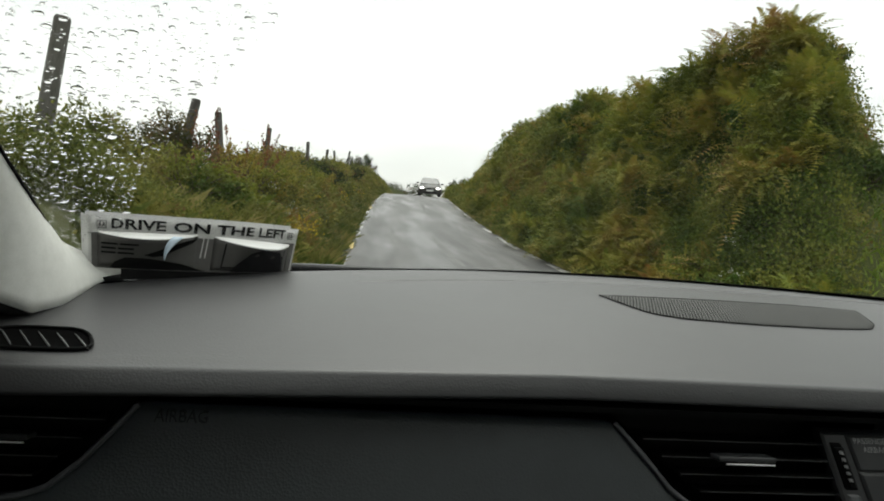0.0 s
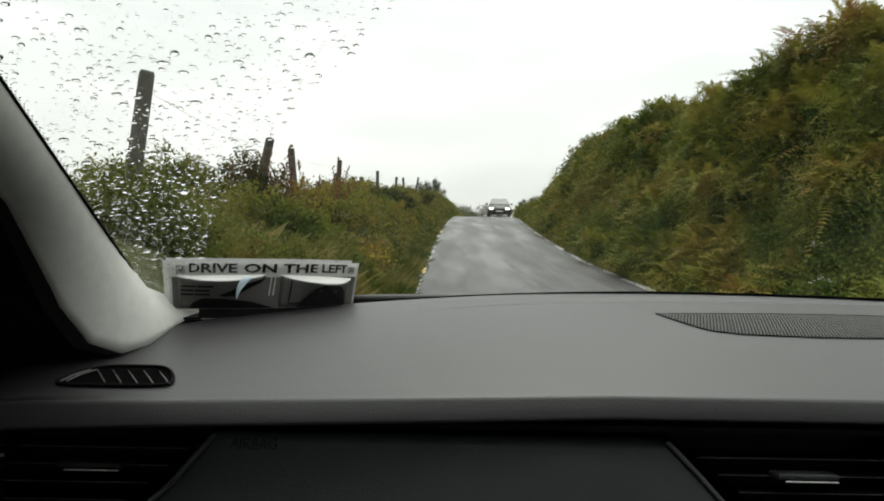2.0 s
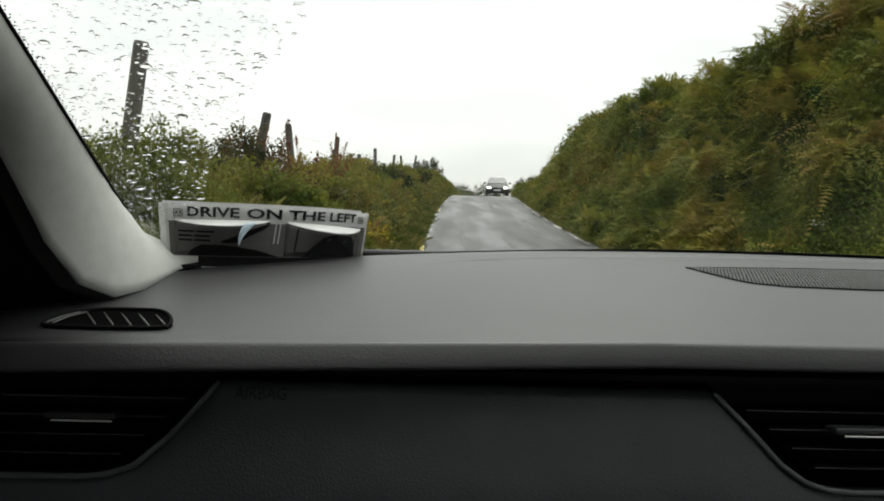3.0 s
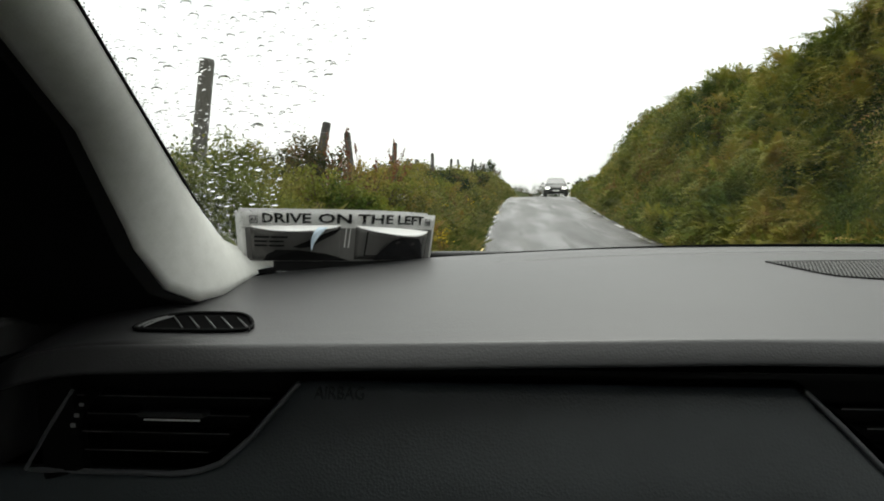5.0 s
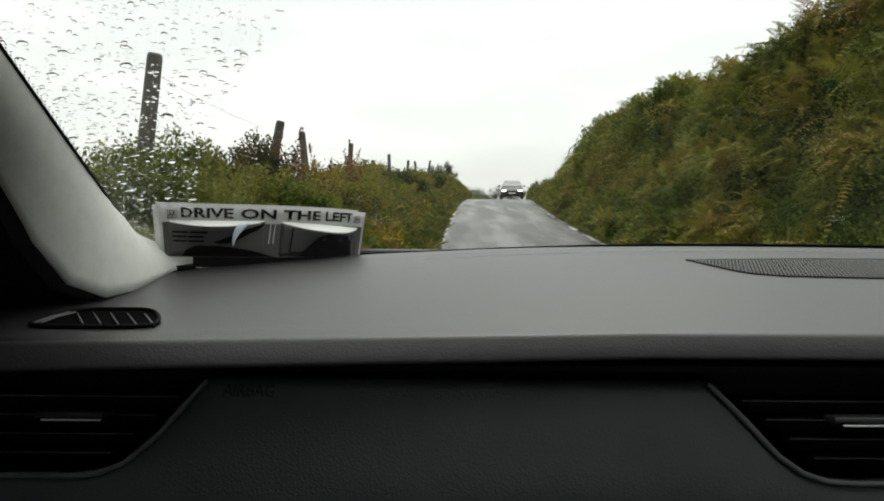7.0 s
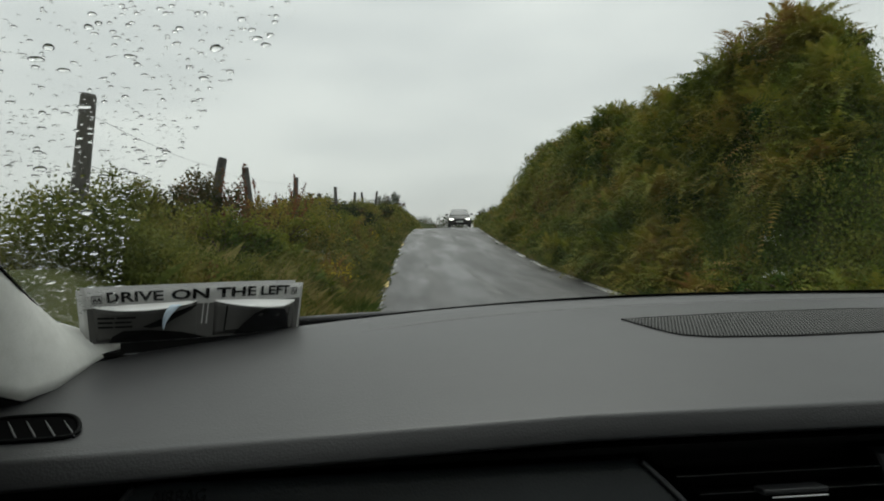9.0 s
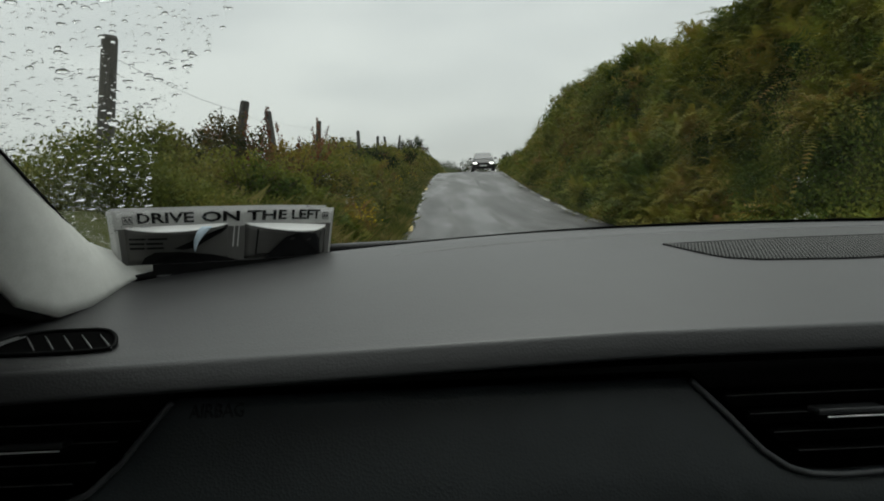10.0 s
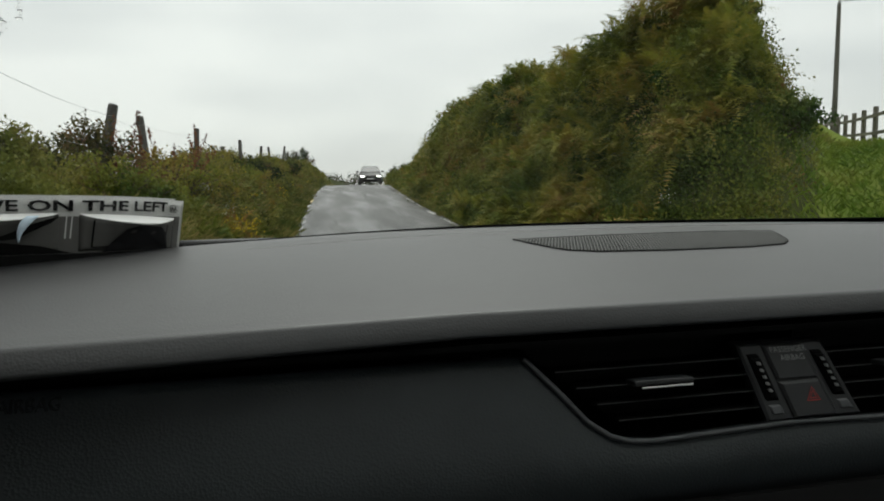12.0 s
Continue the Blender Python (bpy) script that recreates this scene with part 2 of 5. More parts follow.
M_TWIG = material("bare_twigs", (0.05, 0.035, 0.025), (0.11, 0.08, 0.06), 20, rough=0.9)
M_CARPAINT = material("grey_brown_car_paint", (0.026, 0.024, 0.022), (0.034, 0.031, 0.029), 3, rough=0.35, metal=0.1)
M_CARGLASS = material("car_window_glass", (0.03, 0.035, 0.04), (0.05, 0.055, 0.06), 3, rough=0.05)
M_TYRE = material("tyre_rubber", (0.012, 0.012, 0.012), (0.022, 0.022, 0.022), 30, rough=0.85)
M_PLATE = material("pale_plate", (0.6, 0.6, 0.58), (0.7, 0.7, 0.68), 30, rough=0.5)
M_LAMP = bpy.data.materials.new("lit_headlight")
M_LAMP.use_nodes = True
M_LAMP.node_tree.nodes["Principled BSDF"].inputs["Emission Color"].default_value = (1, 0.98, 0.92, 1)
M_LAMP.node_tree.nodes["Principled BSDF"].inputs["Emission Strength"].default_value = 3.0

M_GLASS = bpy.data.materials.new("windscreen_glass")
M_GLASS.use_nodes = True
gn, gl = M_GLASS.node_tree.nodes, M_GLASS.node_tree.links
gn.remove(gn["Principled BSDF"])
clear = gn.new("ShaderNodeBsdfTransparent")
clear.inputs["Color"].default_value = (0.975, 0.975, 0.965, 1)
gloss = gn.new("ShaderNodeBsdfGlossy")
gloss.inputs["Roughness"].default_value = 0.02
gmix = gn.new("ShaderNodeMixShader")
gmix.inputs["Fac"].default_value = 0.03
gl.new(clear.outputs["BSDF"], gmix.inputs[1])
gl.new(gloss.outputs["BSDF"], gmix.inputs[2])
gl.new(gmix.outputs["Shader"], gn["Material Output"].inputs["Surface"])

M_WATER_DROP = bpy.data.materials.new("rain_water")
M_WATER_DROP.use_nodes = True
dn, dl = M_WATER_DROP.node_tree.nodes, M_WATER_DROP.node_tree.links
dn.remove(dn["Principled BSDF"])
refr = dn.new("ShaderNodeBsdfGlass")
refr.inputs["IOR"].default_value, refr.inputs["Roughness"].default_value = 1.33, 0.0
dl.new(refr.outputs["BSDF"], dn["Material Output"].inputs["Surface"])


# ---- building helpers ----
def attach(ob, parent):
    """Hang a mesh built in world places under its thing."""
    ob.parent = parent
    if parent.parent is None:
        ob.matrix_parent_inverse = parent.matrix_basis.inverted()


def link_mesh(name, verts, faces, mat, parent=None, label="", smooth=False):
    me = bpy.data.meshes.new(name)
    me.from_pydata([tuple(v) for v in verts], [], [tuple(f) for f in faces])
    me.materials.append(mat)
    if smooth:
        for p in me.polygons:
            p.use_smooth = True
    me.update()
    ob = new(name, me)
    if parent:
        attach(ob, parent)
    if label:
        ob["label"] = label
    return ob


def part(name, bm, mat, parent=None, label="", smooth=False):
    me = bpy.data.meshes.new(name)
    bm.normal_update()
    bm.to_mesh(me)
    bm.free()
    me.materials.append(mat)
    if smooth:
        for p in me.polygons:
            p.use_smooth = True
    ob = new(name, me)
    if parent:
        attach(ob, parent)
    if label:
        ob["label"] = label
    return ob


def empty(name, at=(0, 0, 0), **tags):
    ob = new(name)
    ob.matrix_world = Matrix.Translation(at)
    ob.empty_display_size = 0.05
    return tagged(ob, **tags)


def block(size, at=(0, 0, 0), turn=(0, 0, 0), bevel=0.0, seg=2):
    """A bevelled box as a bmesh."""
    bm = bmesh.new()
    bmesh.ops.create_cube(bm, size=1.0)
    bmesh.ops.scale(bm, vec=size, verts=bm.verts)
    if bevel:
        bmesh.ops.bevel(bm, geom=bm.edges[:], offset=bevel, segments=seg, affect="EDGES", profile=0.6)
    bmesh.ops.transform(bm, matrix=pose(*at, *turn), verts=bm.verts)
    return bm


def merge(*bms):
    out = bmesh.new()
    for b in bms:
        me = bpy.data.meshes.new("tmp")
        b.to_mesh(me)
        b.free()
        out.from_mesh(me)
        bpy.data.meshes.remove(me)
    return out


def tube(points, radius, sides=8, cap=True):
    """A bmesh tube along points; radius a number or one per point."""
    pts = [Vector(p) for p in points]
    rad = radius if isinstance(radius, (list, tuple)) else [radius] * len(pts)
    bm = bmesh.new()
    rings = []
    for i, p in enumerate(pts):
        d = (pts[min(i + 1, len(pts) - 1)] - pts[max(i - 1, 0)]).normalized()
        a = d.cross(Vector((0, 0, 1)) if abs(d.z) < 0.9 else Vector((1, 0, 0))).normalized()
        b = d.cross(a)
        rings.append([bm.verts.new(p + rad[i] * (math.cos(2 * math.pi * k / sides) * a + math.sin(2 * math.pi * k / sides) * b)) for k in range(sides)])
    for r0, r1 in zip(rings, rings[1:]):
        for k in range(sides):
            bm.faces.new((r0[k], r0[(k + 1) % sides], r1[(k + 1) % sides], r1[k]))
    if cap:
        bm.faces.new(rings[0][::-1])
        bm.faces.new(rings[-1])
    bmesh.ops.recalc_face_normals(bm, faces=bm.faces)
    return bm


def sheet(grid, thick=0.0, down=(0, 0, -1)):
    """A bmesh sheet over a grid of points (rows of equal length), with thickness along down."""
    bm = bmesh.new()
    v = [[bm.verts.new(p) for p in row] for row in grid]
    n, m = len(v), len(v[0])
    for i in range(n - 1):
        for j in range(m - 1):
            bm.faces.new((v[i][j], v[i][j + 1], v[i + 1][j + 1], v[i + 1][j]))
    if thick:
        d = Vector(down) * thick
        w = [[bm.verts.new(Vector(p) + d) for p in row] for row in grid]
        for i in range(n - 1):
            for j in range(m - 1):
                bm.faces.new((w[i][j], w[i + 1][j], w[i + 1][j + 1], w[i][j + 1]))
        loop = [(i, 0) for i in range(n)] + [(n - 1, j) for j in range(1, m)] + [(i, m - 1) for i in range(n - 2, -1, -1)] + [(0, j) for j in range(m - 2, 0, -1)]
        for (a, b), (c, d2) in zip(loop, loop[1:] + loop[:1]):
            bm.faces.new((v[a][b], v[c][d2], w[c][d2], w[a][b]))
        bmesh.ops.recalc_face_normals(bm, faces=bm.faces)
    return bm


def lettering(text, size, mat, place, name, parent, extrude=0.0, stretch=1.0, bold=0.0, width=0.0):
    """Text as a mesh; place maps (u, v, w), u from the middle of the line, to a point."""
    cu = bpy.data.curves.new("line", "FONT")
    cu.body, cu.size, cu.align_x, cu.extrude = text, size, "CENTER", extrude
    cu.resolution_u, cu.offset = 2, bold
    ob = bpy.data.objects.new("line", cu)
    scene.collection.objects.link(ob)
    me = bpy.data.meshes.new_from_object(ob.evaluated_get(bpy.context.evaluated_depsgraph_get()))
    bpy.data.objects.remove(ob)
    me.name = name
    if width:
        span = [v.co.x for v in me.vertices]
        stretch = width / (max(span) - min(span))
    for v in me.vertices:
        v.co = place(v.co.x * stretch, v.co.y, v.co.z)
    me.materials.clear()
    me.materials.append(mat)
    out = new(name, me)
    attach(out, parent)
    return out


def lerp_table(table, x):
    xs = [a for a, _ in table]
    return float(np.interp(x, xs, [b for _, b in table]))


def smooth(a, b, x):
    k = min(1.0, max(0.0, (x - a) / (b - a)))
    return k * k * (3 - 2 * k)


# ---- inside the car ----
def lip_y(x):
    return 0.70 - 0.108 * max(0.0, -0.25 - x) - 0.06 * max(0.0, x - 0.25)


def base_y(x):
    return 1.158 - (0.78 if x < 0 else 0.40) * x * x


def end_drop(x):
    """The pad rolls down beside the passenger's door."""
    return 2.5 * max(0.0, -0.67 - x) ** 2


def pad_z(x, y):
    """Height of the dashboard top: it climbs from its near lip towards the glass."""
    d = y - lip_y(x)
    return 1.155 + 0.030 * math.sin(min(1.0, max(0.0, d) / 0.31) * math.pi / 2) + 0.006 * max(0.0, d - 0.31) - end_drop(x)


def pad_point(x, y, up=0.0):
    return Vector((x, y, pad_z(x, y) + up))


def face_y(z):
    return 0.70 + 0.3 * (z - 1.12)


dash = empty("dashboard", (-0.2, 0.75, 0.9), label="dark grey grained plastic car dashboard with air vents", category="dashboard")
XS = np.linspace(-0.735, 0.72, 76)
rows = []
for x in XS:
    y0, y1 = lip_y(x), base_y(x)
    drop = end_drop(x)
    bend = [(x, y0 + 0.0035 - 0.0065 * math.sin(a), 1.1490 - drop + 0.0062 * math.cos(a)) for a in (1.0, 0.75, 0.5, 0.25, 0.0)]
    roll = [(x, y, z - drop) for x, y, z in [(x, y0 + 0.05, 1.1375), (x, y0 + 0.004, 1.1385), (x, y0 - 0.0080, 1.1391), (x, y0 - 0.0090, 1.1393), (x, y0 - 0.0098, 1.1400), (x, y0 - 0.0096, 1.1409), (x, y0 - 0.0091, 1.1420), (x, y0 - 0.0057, 1.1469)]]
    rows.append(roll + bend + [(x, y0 + (y1 - y0) * s, pad_z(x, y0 + (y1 - y0) * s)) for s in np.linspace(0.022, 1, 22)] + [(x, y1 + 0.012, pad_z(x, y1) - 0.006), (x, y1 + 0.03, pad_z(x, y1) - 0.05)])
part("top_pad", sheet(rows, 0.0008), M_PAD, dash, "soft grained dark grey top pad with a rolled lip", smooth=True)
# raised seam where the pad meets the demister ledge
rows = []
for x in np.linspace(-0.48, 0.62, 60):
    y = base_y(x) - 0.095 + 0.03 * max(0, x)
    f = smooth(-0.48, -0.36, x)
    rows.append([pad_point(x, y - 0.003, -0.0012 + 0.001 * f), pad_point(x, y, -0.001 + 0.0018 * f), pad_point(x, y + 0.05, -0.001 + 0.0020 * f), pad_point(x, y + 0.088, -0.001 + 0.0018 * f)])
part("demister_ledge", sheet(rows, 0.002), M_PAD, dash, smooth=True)

# fascia below the lip, its upper edge following the vents
TOP = [(-0.80, 1.059), (-0.640, 1.0585), (-0.624, 1.060), (-0.606, 1.066), (-0.586, 1.083), (-0.556, 1.118), (-0.552, 1.120), (-0.212, 1.120), (-0.208, 1.118), (-0.187, 1.097), (-0.166, 1.074),
       (-0.150, 1.063), (-0.135, 1.0585), (-0.115, 1.057), (0.0, 1.060), (0.115, 1.057), (0.135, 1.0585), (0.150, 1.063), (0.166, 1.074), (0.187, 1.097), (0.208, 1.118), (0.212, 1.120), (0.75, 1.120)]
fx = sorted(set([a for a, _ in TOP] + list(np.linspace(-0.80, 0.72, 60))))
rows = []
for x in fx:
    zt = lerp_table(TOP, x)
    zs = [zt - 0.0, zt - 0.0015] + list(np.linspace(zt - 0.006, 0.86, 12))
    rows.append([(x, face_y(z) + (0.004 if i == 0 else 0.001 if i == 1 else 0) + 0.50 * max(0, 1.035 - z), z) for i, z in enumerate(zs)])
part("fascia", sheet(rows, 0.006, (0, 1, 0)), M_FASCIA, dash, "near-black grained fascia with passenger airbag cover", smooth=True)


def bead(x0, x1, name="trim_bead"):
    pts = []
    for x in sorted(set([a for a, _ in TOP if x0 < a < x1] + list(np.linspace(x0, x1, 34)))):
        z = lerp_table(TOP, x)
        pts.append((x, face_y(z) - 0.0008, z + 0.0006))
    return part(name, tube(pts, 0.0021, 8), M_BEAD, dash, "thin satin grey trim bead", smooth=True)


bead(-0.745, -0.554)
bead(-0.210, 0.210)
# recess walls so black that the shade inside is in their colour
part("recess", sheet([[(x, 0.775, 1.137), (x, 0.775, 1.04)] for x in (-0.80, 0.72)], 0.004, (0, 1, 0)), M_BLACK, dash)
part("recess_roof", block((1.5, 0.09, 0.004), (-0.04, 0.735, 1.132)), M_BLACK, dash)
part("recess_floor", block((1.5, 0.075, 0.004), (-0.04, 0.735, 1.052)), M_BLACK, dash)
part("lower_trim", sheet([[(x, 0.655, 1.022), (x, 0.60, 0.98), (x, 0.585, 0.90)] for x in np.linspace(-0.2, 0.3, 8)], 0.01, (0, 1, -0.3)), M_BLACK, dash)


def air_vent(x0, x1, tab_at, lean0, lean1):
    """A slatted outlet between x0 and x1; lean: how the ends slope with height."""
    vent = part("air_vent", sheet([[(x0 + lean0 * (z - 1.06), 0.728, z), (x1 + lean1 * (z - 1.06), 0.728, z)] for z in (1.056, 1.132)], 0.004, (0, 1, 0)), M_BLACK, dash, "black slatted air outlet")
    for z in (1.1065, 1.0945, 1.0825, 1.0705):
        a, b = x0 + lean0 * (z - 1.06) + 0.001, x1 + lean1 * (z - 1.06) - 0.001
        slat = merge(block((b - a, 0.020, 0.0022), ((a + b) / 2, face_y(z) + 0.013, z), (-9, 0, 0), bevel=0.0008))
        part("slat", slat, M_SLAT, vent)
        part("slat_glint", block((b - a, 0.0006, 0.0006), ((a + b) / 2, face_y(z) + 0.0027, z + 0.0016)), M_EDGE_GLINT, vent)
    tab = part("tab", block((0.047, 0.014, 0.0042), (tab_at, face_y(1.0990) - 0.004, 1.0990), (-8, 0, 0), bevel=0.0016, seg=3), M_BUTTON, vent, "dark grey slider tab")
    part("chrome_strip", block((0.040, 0.0014, 0.0011), (tab_at + 0.002, face_y(1.0990) - 0.0118, 1.0968), (-35, 0, 0), bevel=0.0003), M_STRIP, tab, "chrome strip with its bright reflection in the colour")
    return vent


air_vent(-0.712, -0.628, -0.642, -0.25, 1.15)
air_vent(-0.128, -0.018, -0.107, -1.25, -0.30)
air_vent(0.020, 0.128, 0.107, 0.30, 1.25)


def thumbwheel(x, z, lean, parent):
    bm = bmesh.new()
    rim = []
    for k in range(22):
        a = math.radians(-62 + 124 * k / 21)
        r = 0.026 + (0.0006 if k % 2 else 0)
        rim.append((0.016 - math.cos(a) * r + 0.0, math.sin(a) * r * 0.78))
    grid = [[(x + w + lean * dz, face_y(z) + 0.006 + dy, z + dz) for dy, dz in rim] for w in (-0.0045, 0.0045)]
    wheel = part("thumbwheel", sheet(grid, 0.003, (0, 1, 0)), M_BLACK, parent, "ribbed black airflow wheel")
    for k, h in enumerate((0.0022, 0.0026, 0.003, 0.003)):
        dz = 0.011 - 0.0073 * k
        part("mark", block((0.0034, 0.0008, h), (x + lean * dz, face_y(z) - 0.0062 + abs(dz) * 0.20, z + dz)), M_MARK, wheel)
    return wheel


surround = part("vent_end", block((0.03, 0.012, 0.07), (-0.728, face_y(1.087) + 0.004, 1.087), (-17, -17, 0), bevel=0.003), M_BLACK, dash)
thumbwheel(-0.7135, 1.0935, 0.42, surround)
part("end_bead", tube([(-0.720, face_y(1.112) - 0.002, 1.113), (-0.733, face_y(1.09) - 0.004, 1.088), (-0.746, face_y(1.06) - 0.004, 1.060)], 0.0014, 6), M_BEAD, surround)

# panel of switches between the two middle vents
con = [(-0.0376, 1.1185), (0.0374, 1.1185), (0.0632, 1.0615), (-0.0203, 1.0630)]


def con_point(u, v, out=0.0):
    top = Vector((con[0][0] + (con[1][0] - con[0][0]) * u, 0, 1.1185))
    low = Vector((con[3][0] + (con[2][0] - con[3][0]) * u, 0, 1.062))
    p = top.lerp(low, v)
    p.y = face_y(p.z) - out
    return p


def con_plate(name, u0, v0, u1, v1, out, mat, parent, label="", deep=0.01):
    g = [[con_point(u, v, out - (0.0015 if u in (u0, u1) or v in (v0, v1) else 0)) for u in (u0, u0 + 0.03, u1 - 0.03, u1)] for v in (v0, v0 + 0.03, v1 - 0.03, v1)]
    return part(name, sheet(g, deep, (0, 1, 0)), mat, parent, label)


switches = con_plate("switch_panel", 0.0, 0.0, 1.0, 1.0, 0.001, M_BUTTON, dash, "dark switch panel between the middle vents")
con_plate("airbag_lamp", 0.27, 0.02, 0.73, 0.48, 0.0035, M_BUTTON, switches)
hazard = con_plate("hazard_button", 0.27, 0.50, 0.73, 0.97, 0.0035, M_BUTTON, switches)
for u in (0.055, 0.79):
    con_plate("wheel_slot", u, 0.12, u + 0.15, 0.74, 0.0022, M_BLACK, switches)
    w = con_plate("thumbwheel", u + 0.02, 0.18, u + 0.13, 0.70, 0.0050, M_BLACK, switches)
    for k in range(5):
        v = 0.22 + 0.085 * k
        con_plate("mark", u + 0.050, v, u + 0.088, v + 0.018 + 0.005 * k, 0.0068, M_MARK, w, deep=0.001)
    con_plate("foot", u, 0.78, u + 0.15, 0.92, 0.0022, M_BEAD, switches)
for r0, r1 in ((1.0, 0.80), (0.58, 0.38)):
    tri = [(-0.5, -0.32), (0.5, -0.32), (0.0, 0.52)]
    cx, cz, k = 0.0195, 1.0795, 0.0125
    vs = [(cx + a * k * r, face_y(cz + b * k * r) - 0.0042, cz + b * k * r) for r in (r0, r1) for a, b in tri]
    link_mesh("warning_triangle", vs, [(0, 1, 4, 3), (1, 2, 5, 4), (2, 0, 3, 5)], M_RED, hazard, "thin red triangle outline")
lettering("PASSENGER", 0.0062, M_MARK, lambda u, v, w: Vector((0.0045 + u - 0.35 * v, face_y(1.1122 + v) - 0.0046, 1.1122 + v)), "lettering", switches)
lettering("AIRBAG", 0.0062, M_MARK, lambda u, v, w: Vector((0.0075 + u - 0.35 * v, face_y(1.1060 + v) - 0.0046, 1.1060 + v)), "lettering", switches)
lettering("AIRBAG", 0.0115, M_EMBOSS, lambda u, v, w: Vector((-0.525 + u, face_y(1.1095 + v) - 0.0008 - w, 1.1095 + v)), "embossed_lettering", dash, extrude=0.0014, stretch=0.9)

# perforated speaker grille let into the pad
EDGE_FAR = [(-0.134, 0.948), (0.0, 0.962), (0.12, 0.964), (0.197, 0.955)]
M_GRILLE = material("speaker_grille", (0.010, 0.010, 0.010), (0.016, 0.016, 0.016), 60, rough=0.85, spec=0.1)
gr = M_GRILLE.node_tree
gvec = gr.nodes.new("ShaderNodeTexCoord")
gch = gr.nodes.new("ShaderNodeTexChecker")
gmap = gr.nodes.new("ShaderNodeMapping")
gmap.inputs["Scale"].default_value = (560, 230, 1)
gch.inputs["Scale"].default_value = 1.0
gch.inputs["Color1"].default_value, gch.inputs["Color2"].default_value = (0.003, 0.003, 0.003, 1), (0.13, 0.13, 0.125, 1)
gr.links.new(gvec.outputs["Object"], gmap.inputs["Vector"])
gr.links.new(gmap.outputs["Vector"], gch.inputs["Vector"])
gr.links.new(gch.outputs["Color"], gr.nodes["Principled BSDF"].inputs["Base Color"])
near_x = [(-0.134, 0.948), (-0.125, 0.915), (-0.115, 0.888), (-0.103, 0.870), (-0.075, 0.858), (0.0, 0.852), (0.09, 0.854), (0.140, 0.862), (0.160, 0.880), (0.197, 0.953)]
rows = []
for x in np.linspace(-0.1338, 0.1965, 50):
    a, b = lerp_table(near_x, x), lerp_table(EDGE_FAR, x)
    a = min(a, b - 0.0005)
    rows.append([pad_point(x, a + (b - a) * k, 0.0006 + (0.0008 if 0 < k < 1 else 0)) for k in (0, 0.06, 0.3, 0.6, 0.94, 1)])
part("speaker_grille", sheet(rows, 0.004), M_GRILLE, dash, "finely perforated dark speaker grille", smooth=True)
ring = [pad_point(x, lerp_table(near_x, x), 0.0009) for x in np.linspace(-0.1338, 0.1965, 60)] + [pad_point(x, lerp_table(EDGE_FAR, x), 0.0009) for x in np.linspace(0.1965, -0.1338, 30)]
part("grille_edge", tube(ring + ring[:1], 0.0004, 6, cap=False), M_BLACK, dash, smooth=True)

# side demister outlet at the dashboard's end
vent_ring = [(-0.664, 0.683), (-0.664, 0.698), (-0.656, 0.711), (-0.642, 0.7185), (-0.620, 0.7205), (-0.604, 0.720), (-0.594, 0.712), (-0.587, 0.699), (-0.586, 0.690), (-0.595, 0.6855), (-0.625, 0.6825)]
bm = bmesh.new()
bm.faces.new([bm.verts.new(pad_point(x, y, 0.0008)) for x, y in vent_ring])
side = part("side_demister", bm, M_VOID, dash, "black side window demister outlet")
fine = []
for i in range(len(vent_ring)):
    p0, p1, p2, p3 = [Vector(vent_ring[(i + k) % len(vent_ring)]) for k in (-1, 0, 1, 2)]
    for s in (0, 0.25, 0.5, 0.75):
        q = 0.5 * (2 * p1 + (p2 - p0) * s + (2 * p0 - 5 * p1 + 4 * p2 - p3) * s * s + (3 * p1 - p0 - 3 * p2 + p3) * s ** 3)
        fine.append(pad_point(q.x, q.y, 0.0015))
part("rim", tube(fine + fine[:1], 0.0013, 8, cap=False), M_SLAT, side, smooth=True)
for k in range(5):
    x = -0.642 + 0.0120 * k
    a, b = pad_point(x - 0.009, 0.712, 0.0012), pad_point(x + 0.009, 0.688, 0.0012)
    slat = part("slat", sheet([[a, b], [a + Vector((-0.005, -0.002, -0.006)), b + Vector((-0.005, -0.002, -0.006))]], 0.001, (0.4, 0, -0.9)), M_VOID, side)
    part("slat_glint", tube([a, a.lerp(b, 0.5), b], [0.0003, 0.0007, 0.0006], 6), M_EDGE_GLINT, slat)
for k in range(2):
    x = -0.661 + 0.004 * k
    part("end_strip", tube([pad_point(x - 0.003, 0.686, 0.002), pad_point(x, 0.698, 0.002), pad_point(x + 0.007, 0.709, 0.002)], 0.0006, 6), M_EDGE_GLINT, side)

# ---- windscreen, pillars and the closed cabin round the camera ----
PILLAR_D = Vector((0.145, -1.0, 0.55))
CORNER = Vector((-0.680, 0.879, 1.187))


def screen_frame(k, v):
    """Directions on the glass: across, up, and outwards."""
    p = screen_point(k, v)
    du = (screen_point(k + 0.01, v) - p).normalized()
    nn = (screen_point(k, v + 0.01) - p).cross(du).normalized()
    return du, du.cross(nn), nn


def screen_point(k, v, out=0.0):
    """On the windscreen: k from -1 (passenger's pillar) to 1, v from its foot to its top."""
    foot = Vector((0.682 * k, 1.178 - 0.30 * k * k, 1.172 + 0.016 * k * k))
    top = Vector((0.566 * k, 0.20 - 0.122 * k * k, 1.66 - 0.032 * k * k))
    p = foot.lerp(top, v)
    bow = 0.02 * math.sin(math.pi * v) * (1 - k * k)
    return p + Vector((0, 0.5, 0.87)) * (bow + out)


